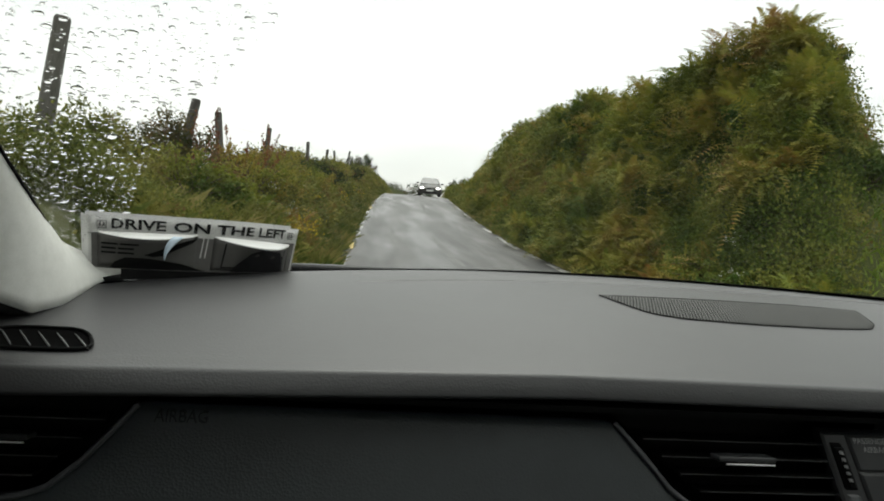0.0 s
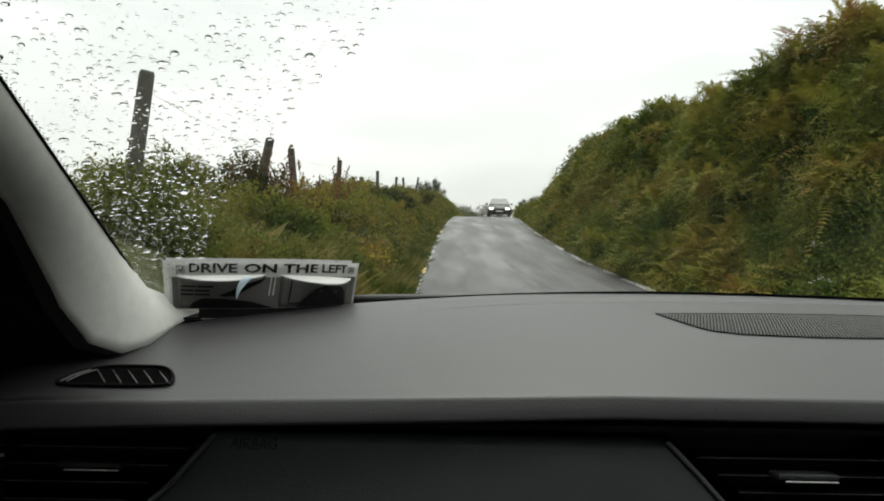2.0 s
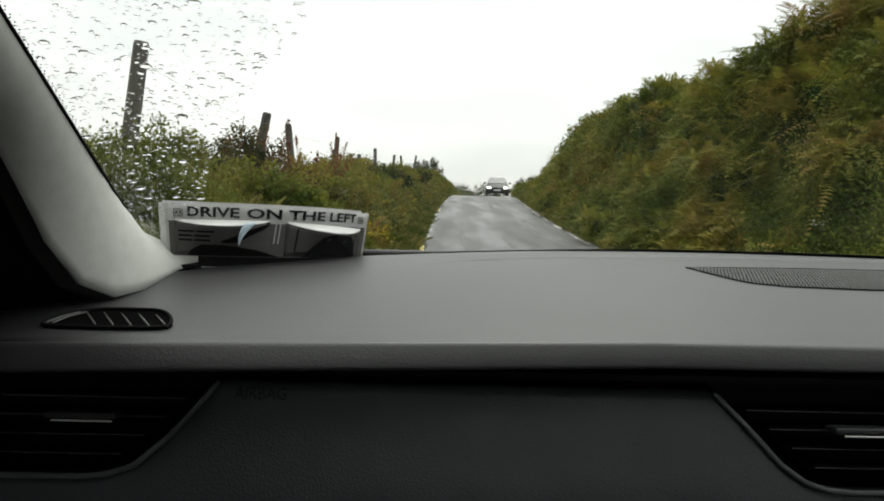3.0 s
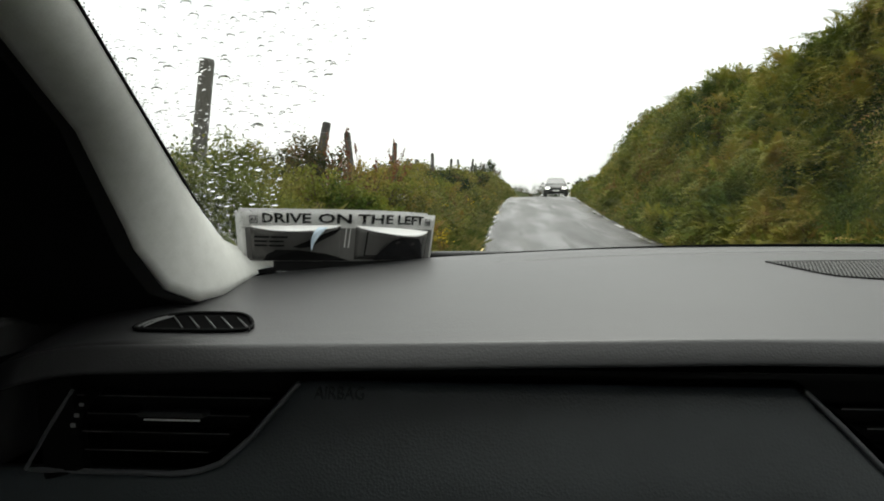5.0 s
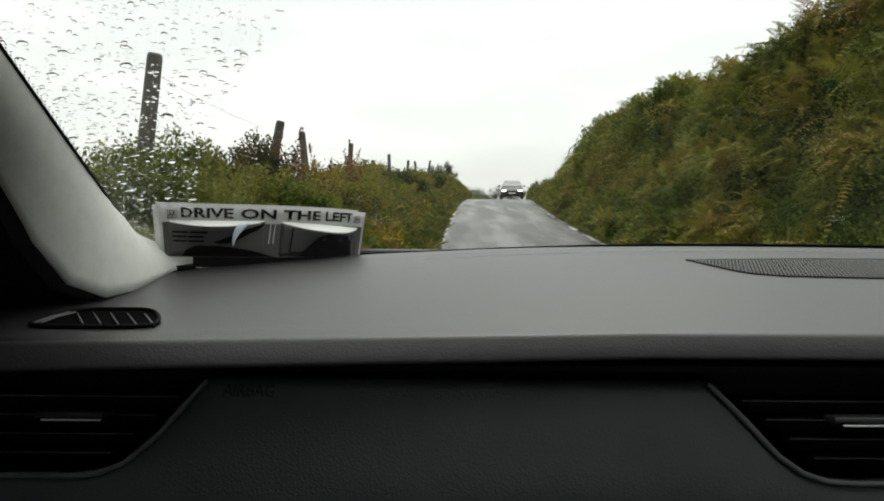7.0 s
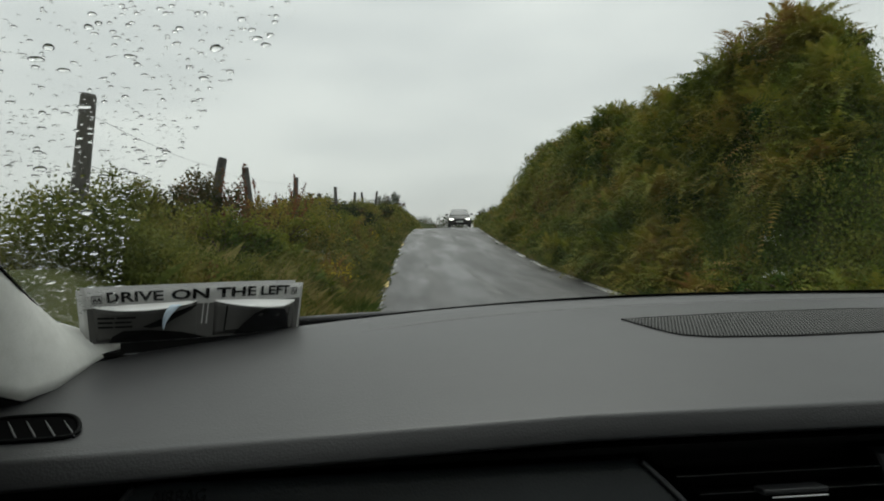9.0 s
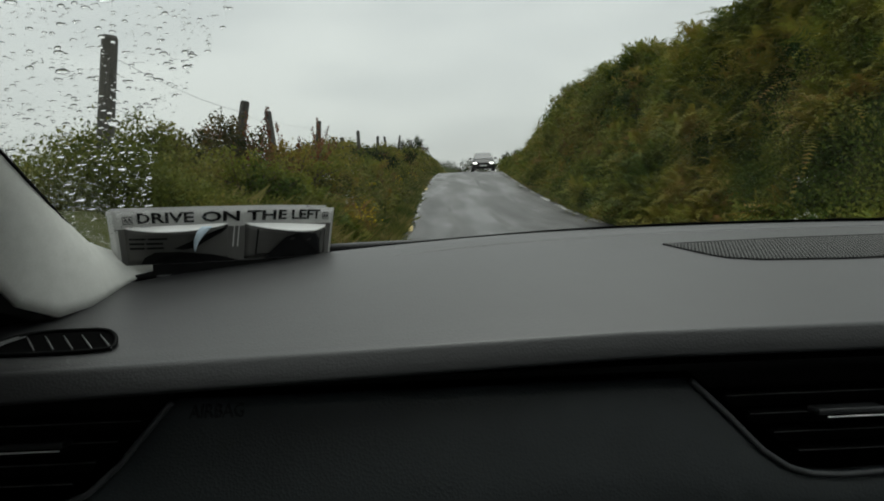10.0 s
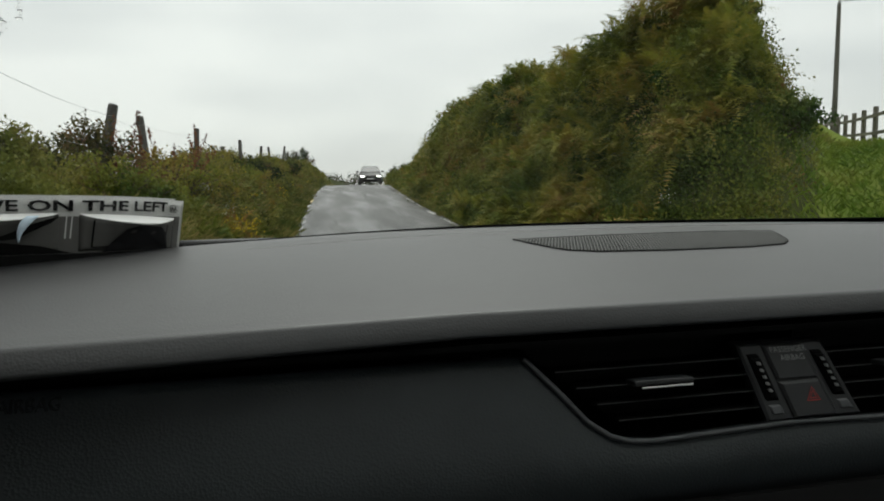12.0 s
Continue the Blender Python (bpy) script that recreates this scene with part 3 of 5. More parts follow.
glass = part("window_pane", sheet([[screen_point(k, v) for k in np.linspace(-1.02, 1.02, 41)] for v in np.linspace(-0.04, 1.04, 24)], 0.005, (0, 0.5, 0.87)), M_GLASS, smooth=True)
glass.name = "windscreen"
tagged(glass, label="raked clear laminated glass windscreen of the car", category="windscreen", kind="structure")
glass.visible_shadow = False

# dotted black ceramic band along the passenger's pillar and the foot
def band(points_in, points_out, name, parent):
    return part(name, sheet([points_in, points_out], 0.001, (0, -0.5, -0.87)), M_BLACK, parent)


vs = np.linspace(-0.02, 1.0, 30)
band([screen_point(-1.03, v, -0.004) for v in vs], [screen_point(-0.986 + 0.10 * max(0, (0.055 - v) / 0.055) ** 2, v, -0.004) for v in vs], "ceramic_band", glass)
band([screen_point(1.03, v, -0.004) for v in vs], [screen_point(0.965, v, -0.004) for v in vs], "ceramic_band", glass)
ks = np.linspace(-1, 1, 50)
band([screen_point(k, -0.06, -0.004) for k in ks], [screen_point(k, 0.040 - (0.052 if k < 0 else 0.012) * k * k, -0.004) for k in ks], "ceramic_band", glass)
bm = bmesh.new()
for i, v in enumerate(np.linspace(0.01, 0.98, 320)):
    for j in range(2):
        k = -0.9905 + 0.0028 * j + (0.0014 if i % 2 else 0)
        r = 0.0008 - 0.0002 * j
        du, dv, nn = screen_frame(k, v)
        p = screen_point(k, v) - nn * 0.0022
        bm.faces.new([bm.verts.new(p + du * (math.cos(a) * r) + dv * (math.sin(a) * r)) for a in (0, 1.05, 2.09, 3.14, 4.19, 5.24)])
tagged(part("ceramic_dots", bm, M_BLACK, glass), kind="stuff")

# passenger's pillar trim: a rounded section that flares into a foot on the dashboard
e1 = Vector((0.0, -0.48, -0.876)).normalized()
SECT = [(0.021 * math.sin(a), 0.021 * (1 - math.cos(a)) - 0.0015 * math.sin(2 * a)) for a in np.radians(np.linspace(0, 96, 11))]
FOOT = [((-0.606, 0.966, 1.1865), (-0.606, 0.957, 1.1825)), ((-0.632, 0.942, 1.1870), (-0.622, 0.925, 1.1825)), ((-0.655, 0.918, 1.1890), (-0.640, 0.880, 1.1805)),
        ((-0.671, 0.888, 1.1950), (-0.6445, 0.838, 1.1775)), (0.045, (-0.6435, 0.805, 1.1745)), (0.080, (-0.6440, 0.775, 1.1710)), (0.105, (-0.6485, 0.745, 1.1650)), (0.130, (-0.657, 0.718, 1.160)), (0.160, (-0.668, 0.695, 1.156)), (0.195, (-0.68, 0.675, 1.155))]
WEIGHT = [1, 1, 1, 1, 1, 1, 0.92, 0.72, 0.42, 0.15]


def section_row(s):
    g = CORNER + PILLAR_D * s
    return [g + e1 * a + Vector((-b, 0, 0)) for a, b in SECT]


rows = []
for k, (g, f) in enumerate(FOOT):
    row_s = g if isinstance(g, float) else 0.0
    g = CORNER + PILLAR_D * row_s if isinstance(g, float) else Vector(g)
    f = Vector(f)
    row = [g.lerp(f, i / 10) + Vector((0.75, 0.25, 0.6)) * (0.007 * math.sin(math.pi * i / 10) ** 0.8 * min(1.0, k / 3)) for i in range(11)]
    if WEIGHT[k] < 1:
        row = [p.lerp(q, WEIGHT[k]) for p, q in zip(section_row(row_s), row)]
    rows.append(row)
rows += [section_row(s) for s in np.linspace(0.23, 1.0, 22)]
pillar_l = part("pillar_trim", sheet(rows), M_PILLAR, None, smooth=True)
tagged(pillar_l, label="light grey textured windscreen pillar trim above the dashboard", category="pillar trim", kind="structure")
sol = pillar_l.modifiers.new("thick", "SOLIDIFY")
sol.thickness, sol.offset = 0.006, -1
# added dark strip and black sheet stand in for the pillar's shaded far side
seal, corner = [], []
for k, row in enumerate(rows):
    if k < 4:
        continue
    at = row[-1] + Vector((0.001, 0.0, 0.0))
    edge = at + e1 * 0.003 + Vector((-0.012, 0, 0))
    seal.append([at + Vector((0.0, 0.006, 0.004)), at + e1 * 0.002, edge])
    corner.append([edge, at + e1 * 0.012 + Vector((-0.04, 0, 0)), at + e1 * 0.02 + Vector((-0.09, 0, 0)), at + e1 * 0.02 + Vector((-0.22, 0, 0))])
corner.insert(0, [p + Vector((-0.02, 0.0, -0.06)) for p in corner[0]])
tagged(part("pillar_shade_strip", sheet(seal), M_PILLAR_SHADE, None, smooth=True), label="dark strip for the shade on the windscreen pillar", category="door seal", kind="structure")
tagged(part("pillar_shade_sheet", sheet(corner), M_BLACK, None, smooth=True), label="black sheet for the shade beside the windscreen pillar", category="car interior", kind="structure")
mirror_rows = [[Vector((-p.x, p.y, p.z)) for p in row][::-1] for row in rows]
tagged(part("pillar_trim", sheet(mirror_rows, 0.004, (1, 0, 0)), M_PILLAR, None, smooth=True), label="light grey textured windscreen pillar trim on the driver's side", category="pillar trim", kind="structure")

cab = [("cabin_roof", (1.6, 1.5, 0.04), (0, -0.50, 1.685)), ("cabin_floor", (1.6, 2.4, 0.04), (0, -0.15, 0.30)), ("cabin_rear", (1.6, 0.04, 0.9), (0, -1.25, 0.74)),
       ("door_panel_left", (0.04, 2.30, 0.86), (-0.80, -0.12, 0.73)), ("door_panel_right", (0.04, 2.30, 0.86), (0.80, -0.12, 0.73)), ("bulkhead", (1.56, 0.04, 0.80), (0, 1.20, 0.70))]
for sx, side_name in ((-1, "left"), (1, "right")):
    # unseen panels sized to block side light; the left ones close the window openings
    cab += [("side_light_block_" + side_name, (0.04, 0.62 if sx > 0 else 1.08, 0.52), (sx * 0.80, 0.36 if sx > 0 else 0.13, 1.42)), ("mid_side_panel_" + side_name, (0.04, 0.14 if sx > 0 else 0.62, 0.52), (sx * 0.80, -0.48 if sx > 0 else -0.72, 1.42)), ("rear_pillar_" + side_name, (0.04, 0.22, 0.52), (sx * 0.80, -1.15, 1.42))]
for name, size, at in cab:
    tagged(part(name, block(size, at, bevel=0.004), M_LINING), label="plain dark lining that closes the car's cabin", category="car interior", kind="structure")

# unseen sheet added behind the upper glass to cut light from above
light_block = part("added_light_block", sheet([[screen_point(k, v, -0.025) for k in np.linspace(-1.05, 1.05, 12)] for v in np.linspace(0.66, 1.05, 6)], 0.012, (0, -0.5, -0.87)), M_LINING, None, smooth=True)
tagged(light_block, label="unseen dark sheet added to keep light off the dashboard", category="car interior", kind="structure")

# ---- the car's own outer body round the cabin ----
def side_outline():
    pts = [(-2.35, 0.62), (-2.38, 0.98), (-2.20, 1.14)] + [(y, 1.14) for y in (-1.2, 0.0, 1.0)] + [(1.45, 1.08), (1.95, 0.92), (2.10, 0.70), (2.08, 0.32)]
    for cy in (1.42, -1.42):
        pts += [(cy + 0.40 * math.cos(math.radians(a)), 0.32 + 0.40 * math.sin(math.radians(a))) for a in range(0, 181, 15)]
    return pts + [(-2.30, 0.32)]


shell = empty("hatchback", (0, -0.1, 0.0), label="plain dark outer body of the car, parked on the lane", category="car")
for sx in (-1, 1):
    bm = bmesh.new()
    face = bm.faces.new([bm.verts.new((sx * 0.89, y, z)) for y, z in side_outline()])
    ext = bmesh.ops.extrude_face_region(bm, geom=[face])
    for v in ext["geom"]:
        if isinstance(v, bmesh.types.BMVert):
            v.co.x -= sx * 0.05
    bmesh.ops.recalc_face_normals(bm, faces=bm.faces)
    part("side_panel", bm, M_CARPAINT, shell)
    for cy in (1.42, -1.42):
        wheel = part("wheel", tube([(sx * 0.90, cy, 0.32), (sx * 0.885, cy, 0.32), (sx * 0.70, cy, 0.32), (sx * 0.685, cy, 0.32)], [0.27, 0.32, 0.32, 0.27], 28), M_TYRE, shell)
        part("rim", tube([(sx * 0.902, cy, 0.32), (sx * 0.908, cy, 0.32)], [0.21, 0.19], 20), M_CHROME, wheel)
part("bonnet", sheet([[(x, y, z - 0.05 * (x / 0.86) ** 2) for x in np.linspace(-0.86, 0.86, 14)] for y, z in ((1.225, 1.130), (1.45, 1.10), (1.75, 1.03), (1.98, 0.93), (2.10, 0.80), (2.13, 0.55), (2.10, 0.32))], 0.012), M_CARPAINT, shell, smooth=True)
part("roof_panel", sheet([[(x, y, z - 0.03 * (x / 0.80) ** 2) for x in np.linspace(-0.80, 0.80, 12)] for y, z in ((0.24, 1.715), (-0.3, 1.74), (-1.0, 1.735), (-1.28, 1.715))], 0.008), M_CARPAINT, shell, smooth=True)
part("tailgate", sheet([[(x, y, z) for x in np.linspace(-0.86, 0.86, 8)] for y, z in ((-1.90, 1.18), (-2.30, 1.12), (-2.40, 0.95), (-2.36, 0.40))], 0.012, (0, 1, -0.3)), M_CARPAINT, shell)

rear_pane = part("rear_window", sheet([[(x, y, z - 0.03 * (x / 0.8) ** 2) for x in np.linspace(-0.78, 0.78, 10)] for y, z in ((-1.285, 1.705), (-1.62, 1.45), (-1.93, 1.185))], 0.008, (0, 0.6, -0.8)), M_GLASS, shell, "clear rear window", smooth=True)
rear_pane.visible_shadow = False
for sx in (-1, 1):
    for y0, y1 in ((-0.33, 0.62), (-1.22, -0.39)):
        pane = part("side_window", sheet([[(sx * 0.835, y0, 1.145), (sx * 0.835, y1, 1.145)], [(sx * 0.826, y0 + 0.02, 1.66), (sx * 0.826, y1 - (0.35 if y1 > 0 else 0.0), 1.66)]], 0.006, (-sx, 0, 0)), M_GLASS if sx > 0 else M_CARGLASS, shell, "clear side window" if sx > 0 else "dark side window")
        pane.visible_shadow = sx < 0
    bm = bmesh.new()
    bm.faces.new([bm.verts.new((sx * 0.825, y, z)) for y, z in ((-1.25, 1.14), (-1.25, 1.69), (-1.36, 1.64), (-1.95, 1.16))])
    part("rear_quarter", bm, M_CARPAINT, shell)
    part("door_mirror", block((0.16, 0.10, 0.12), (sx * 0.98, 0.62, 1.17), (0, 0, sx * 8), bevel=0.03, seg=3), M_CARPAINT, shell)

# ---- the parked wipers outside the glass ----
def wiper(x0, x1, lift0, lift1, pivot):
    base = empty("windscreen_wiper", (pivot, 1.2, 1.16), label="black windscreen wiper parked along the glass foot", category="wiper", group="wipers of the car")
    n = 14
    line = []
    for i in range(n):
        s = i / (n - 1)
        k = (x0 + (x1 - x0) * s) / 0.674
        line.append(screen_point(k, lift0 + (lift1 - lift0) * s + 0.012 * math.sin(math.pi * s), 0.014))
    part("blade", tube(line, [0.004 + 0.004 * math.sin(math.pi * min(1, i / (n - 1) + 0.05)) for i in range(n)], 8), M_RUBBER, base, smooth=True)
    part("rubber_lip", tube([p - Vector((0, 0.5, 0.87)) * 0.008 for p in line], 0.002, 5), M_RUBBER, base)
    mid = line[n // 2] + Vector((0, 0.5, 0.87)) * 0.004
    part("clip", block((0.05, 0.018, 0.016), mid, (0, 0, 8), bevel=0.004), M_RUBBER, base)
    part("arm", tube([mid, mid.lerp(Vector((pivot, 1.2, 1.175)), 0.5), (pivot, 1.2, 1.150)], [0.006, 0.007, 0.010], 8), M_RUBBER, base, smooth=True)
    return base


wiper(-0.50, -0.05, -0.022, -0.085, 0.12)
wiper(0.04, 0.60, -0.16, -0.15, 0.62)

# ---- rain drops outside, where the blade does not reach ----
rng = np.random.default_rng(5)


def drops(count):
    verts, faces = [], []
    placed = 0
    while placed < count:
        v = rng.uniform(0.03, 0.98)
        edge = -0.94 + 0.05 * v + 1.08 * v * v
        k = rng.uniform(-1.0, min(0.4, edge + 0.004))
        low = math.exp(-v / 0.16)
        if rng.random() > 0.50 - 0.28 * low:
            continue
        r = min(rng.lognormal(-7.12 - 0.75 * math.exp(-v / 0.22), 0.52), 0.0044)
        tall = rng.uniform(0.55, 0.95)
        wide = rng.uniform(0.9, 1.5)
        thick = 0.16 + 0.32 * smooth(0.12, 0.30, v)
        du, dv, nn = screen_frame(k, v)
        p = screen_point(k, v) + nn * 0.0056
        base = len(verts)
        ringn, sides = 4, 10
        lump = rng.uniform(0.85, 1.15, sides)
        for h in range(ringn):
            a = math.pi / 2 * h / ringn
            for s in range(sides):
                th = 2 * math.pi * s / sides
                q = math.cos(a) * r * lump[s]
                verts.append(p + du * (math.cos(th) * q * wide) + dv * (math.sin(th) * q * tall) + nn * (math.sin(a) * r * thick))
        verts.append(p + nn * r * thick)
        faces.append([base + s for s in range(sides)])
        for h in range(ringn - 1):
            for s in range(sides):
                faces.append((base + (h + 1) * sides + s, base + (h + 1) * sides + (s + 1) % sides, base + h * sides + (s + 1) % sides, base + h * sides + s))
        for s in range(sides):
            faces.append((base + ringn * sides, base + (ringn - 1) * sides + (s + 1) % sides, base + (ringn - 1) * sides + s))
        placed += 1
    ob = link_mesh("rain_drops", verts, faces, M_WATER_DROP, smooth=True)
    ob.visible_shadow = False
    return tagged(ob, label="clear rain drops on the unwiped glass", category="rain drops", kind="stuff")


drops(6200)

# ---- the card standing in the corner of the dashboard ----
SIGN = [(-0.652, 0.847), (-0.628, 0.862), (-0.597, 0.880), (-0.560, 0.905), (-0.525, 0.935), (-0.500, 0.962), (-0.482, 0.994)]


def sign_point(u, h, out=0.0):
    """On the card: u along it and h up it, both from 0 to 1, out towards the seat. The foot is shorter than the top."""
    w = (u - 0.5) * (0.935 + 0.065 * h) + 0.487 + 0.013 * h
    i = min(5, max(0, int(w * 6)))
    f = w * 6 - i
    p = Vector((*SIGN[i], 0)).lerp(Vector((*SIGN[i + 1], 0)), f)
    z0, z1 = 1.1925 - 0.0105 * u, 1.2400 - 0.0085 * u + 0.0016 * math.sin(math.pi * min(1, max(0, u)))
    p.z = z0 + h * (z1 - z0)
    return p + Vector((0.65, -0.76, 0)) * (out + 0.002 * (h - 0.5))


card = empty("cardboard_sign", (-0.57, 0.9, 1.178), label="white printed card sign standing on the dashboard corner", category="sign")
CARD_IN = (0.5, 0.85, 0)
us = np.linspace(0, 1, 40)
# grey copy of the card: shade on its lower half put into the colour
M_PAPER_SHADED = material("shaded_card", (0.075, 0.073, 0.069), (0.125, 0.121, 0.115), 24, rough=0.4, spec=0.2)
M_PAPER_GREY = material("dark_grey_printed_card", (0.030, 0.029, 0.028), (0.05, 0.048, 0.046), 30, rough=0.5, spec=0.15)
part("panel", sheet([[sign_point(u, h) for u in us] for h in np.linspace(0, 1, 8)], 0.0012, CARD_IN), M_PAPER, card, "white printed card", smooth=True)
part("back_fold", sheet([[sign_point(0.02 + 0.98 * u, h, -0.016 - 0.010 * (1 - h)) for u in us] for h in (0.0, 0.5, 1.045)], 0.001, CARD_IN), M_PAPER, card, smooth=True)
part("end_fold", sheet([[sign_point(0.0, h, -0.016 * k) for k in (0, 0.5, 1)] for h in (0, 0.5, 1.0)], 0.001, (0.76, 0.65, 0)), M_PAPER, card)


def on_card(u0, h0, out):
    return lambda u, v, w: sign_point(u0 + u / 0.225, h0 + v / 0.049, out)


lettering("DRIVE ON THE LEFT", 0.0128, M_INK_SHADE, on_card(0.502, 0.770, 0.0010), "lettering", card, bold=0.00038, width=0.176)


def card_strip(name, u0, u1, h0, h1, mat, parent, out=0.0009, label="", steps=6):
    """A printed band on the card."""
    return part(name, sheet([[sign_point(u, h, out) for u in np.linspace(u0, u1, steps)] for h in (h0, h1)], 0.0001, CARD_IN), mat, parent, label)


def card_patch(name, outline, mat, parent, out, label=""):
    """A flat printed shape on the card from its outline in (u, h)."""
    bm = bmesh.new()
    bm.faces.new([bm.verts.new(sign_point(u, h, out)) for u, h in outline])
    bmesh.ops.triangulate(bm, faces=bm.faces[:])
    return part(name, bm, mat, parent, label)


# small boxed emblems at both ends of the line
for u in (0.066, 0.938):
    emblem = card_strip("emblem", u - 0.024, u + 0.024, 0.755, 0.900, M_INK_SHADE, card, 0.0008, "small boxed dark emblem", 3)
    card_strip("emblem_ground", u - 0.021, u + 0.021, 0.770, 0.885, M_PAPER, emblem, 0.0011, "", 3)
    for k in (-0.0095, 0.0095):
        card_patch("emblem_shape", [(u + k - 0.010, 0.785), (u + k - 0.0045, 0.785), (u + k, 0.82), (u + k + 0.0045, 0.785), (u + k + 0.010, 0.785), (u + k + 0.002, 0.875), (u + k - 0.002, 0.875)], M_INK_SHADE, emblem, 0.0014)


def pocket_lip(u0, u1, h0, h1, sag):
    """The pale edge of a slit that bows out of the card."""
    cs = np.linspace(0, 1, 22)
    grid = []
    for r in np.linspace(0, 1, 5):
        grid.append([sign_point(u0 + (u1 - u0) * c, h0 + (h1 - h0) * c - 0.015 * r - sag * r * math.sin(math.pi * c) ** 0.75, 0.0010 + 0.012 * r * math.sin(math.pi * c) ** 0.8) for c in cs])
    # paler copy of the card puts the light on the upturned lip into its colour
    return part("pocket_lip", sheet(grid, 0.0005, CARD_IN), M_PAPER_LIT, card, "bowed paper lip, paler for the light on it", smooth=True)


def pocket_front(u0, u1, h0, h1, sag, low):
    """The printed card that bulges below a slit and falls back to the panel."""
    cs = np.linspace(0, 1, 22)
    grid = []
    for k in np.linspace(0, 1, 8):
        row = []
        for c in cs:
            bow = math.sin(math.pi * c)
            top = h0 + (h1 - h0) * c - 0.015 - sag * bow ** 0.75
            row.append(sign_point(u0 + (u1 - u0) * c, low + (top - low) * k, 0.0008 + 0.0112 * bow ** 0.8 * k ** 1.3))
        grid.append(row)
    return part("pocket_front", sheet(grid, 0.0004, CARD_IN), M_PAPER_SHADED, card, "bulging card front with its shade in the grey colour", smooth=True)


def pocket_print(name, outline, u0, u1, mat, out, label=""):
    """Print on a bulging front: the outline in (u, h), lying just off it."""
    bm = bmesh.new()
    bm.faces.new([bm.verts.new(sign_point(u, h, out + 0.0112 * max(0.0, math.sin(math.pi * min(1, max(0, (u - u0) / (u1 - u0))))) ** 0.8 * max(0.0, h / 0.6) ** 1.3)) for u, h in outline])
    bmesh.ops.triangulate(bm, faces=bm.faces[:])
    return part(name, bm, mat, card, label)


card_strip("lower_shade", 0.015, 0.985, 0.01, 0.67, M_PAPER_SHADED, card, 0.0006, "", 30)
pocket_front(0.045, 0.46, 0.700, 0.730, 0.10, 0.04)
pocket_front(0.525, 0.945, 0.720, 0.640, 0.15, 0.04)
pocket_lip(0.045, 0.46, 0.700, 0.730, 0.10)
pocket_lip(0.525, 0.945, 0.720, 0.640, 0.15)
for j, w in enumerate((0.16, 0.145, 0.15)):
    h = 0.47 - 0.085 * j
    for a, b in ((0.0, 0.46), (0.52, 1.0)):
        pocket_print("print_bar", [(0.055 + w * a, h), (0.055 + w * (a + b) / 2, h), (0.055 + w * b, h), (0.055 + w * b, h + 0.036), (0.055 + w * (a + b) / 2, h + 0.036), (0.055 + w * a, h + 0.036)], 0.045, 0.46, M_INK_SHADE, 0.0036)
pocket_print("picture", [(0.245, 0.30), (0.30, 0.40), (0.36, 0.53), (0.42, 0.63), (0.455, 0.66), (0.43, 0.56), (0.37, 0.42), (0.33, 0.30), (0.28, 0.27)], 0.045, 0.46, M_INK_SHADE, 0.0040, "dark slanting car picture")
pocket_print("picture", [(0.10, 0.02), (0.12, 0.14), (0.17, 0.24), (0.27, 0.235), (0.40, 0.16), (0.50, 0.02)], 0.045, 0.46, M_INK_SHADE, 0.0040, "dark car picture")
pocket_print("picture", [(0.60, 0.02), (0.63, 0.20), (0.67, 0.42), (0.72, 0.50), (0.84, 0.47), (0.88, 0.34), (0.905, 0.02)], 0.525, 0.945, M_PAPER_DARK, 0.0040, "dark car picture")
for outline in ([(0.560, 0.10), (0.560, 0.60), (0.566, 0.60), (0.566, 0.10)], [(0.878, 0.05), (0.878, 0.50), (0.884, 0.50), (0.884, 0.05)], [(0.566, 0.09), (0.566, 0.12), (0.62, 0.12), (0.62, 0.09)]):
    pocket_print("picture_frame", outline, 0.525, 0.945, M_INK_SHADE, 0.0036)
for u, h in ((0.685, 0.36), (0.785, 0.33)):
    pocket_print("picture_light", [(u, h), (u + 0.010, h + 0.06), (u + 0.030, h + 0.05), (u + 0.025, h)], 0.525, 0.945, M_PAPER_GREY, 0.0048)
for u in (0.483, 0.500):
    card_patch("fold_line", [(u - 0.006, 0.28), (u, 0.68), (u + 0.004, 0.68), (u - 0.001, 0.28)], M_PAPER, card, 0.0012)
part("torn_strip", sheet([[sign_point(0.322 - 0.014 * math.sin(2.4 * h) + 0.042 * h * h, 0.24 + 0.45 * h, 0.0125 + 0.002 * math.sin(4 * h)), sign_point(0.324 + 0.006 * math.sin(3.0 * h) + 0.062 * h * h, 0.24 + 0.45 * h, 0.0135)] for h in np.linspace(0, 1, 12)], 0.0004, CARD_IN), M_TAPE, card, "pale blue torn strip of film", smooth=True)
# black floor and front sheet put the card's contact shadow into the colour
part("shaded_foot_tray", sheet([[sign_point(u, -0.04 - 0.14 * (1 - u), 0.004 - 0.032 * k) for u in np.linspace(0.03, 0.99, 20)] for k in (0, 0.5, 1)], 0.003), M_INK_SHADE, card)
part("foot_shade", sheet([[sign_point(u, h, 0.0035) for u in np.linspace(0.16, 0.99, 20)] for h in (-0.20, -0.1, 0.01)], 0.001, CARD_IN), M_INK_SHADE, card, "black sheet for the shade under the card")
part("tray_edge", tube([sign_point(u, -0.20, 0.0045) for u in np.linspace(0.17, 0.80, 16)], 0.0006, 6), M_BEAD, card)


# ---- the lane and the land ----
ROAD_HALF = 2.5


def road_x(y):
    return 1.45 + 1.75 * (max(0.0, y) / 44.0) ** 2 if y < 60 else 1.45 + 1.75 * (60 / 44.0) ** 2 + (y - 60) * 0.1085


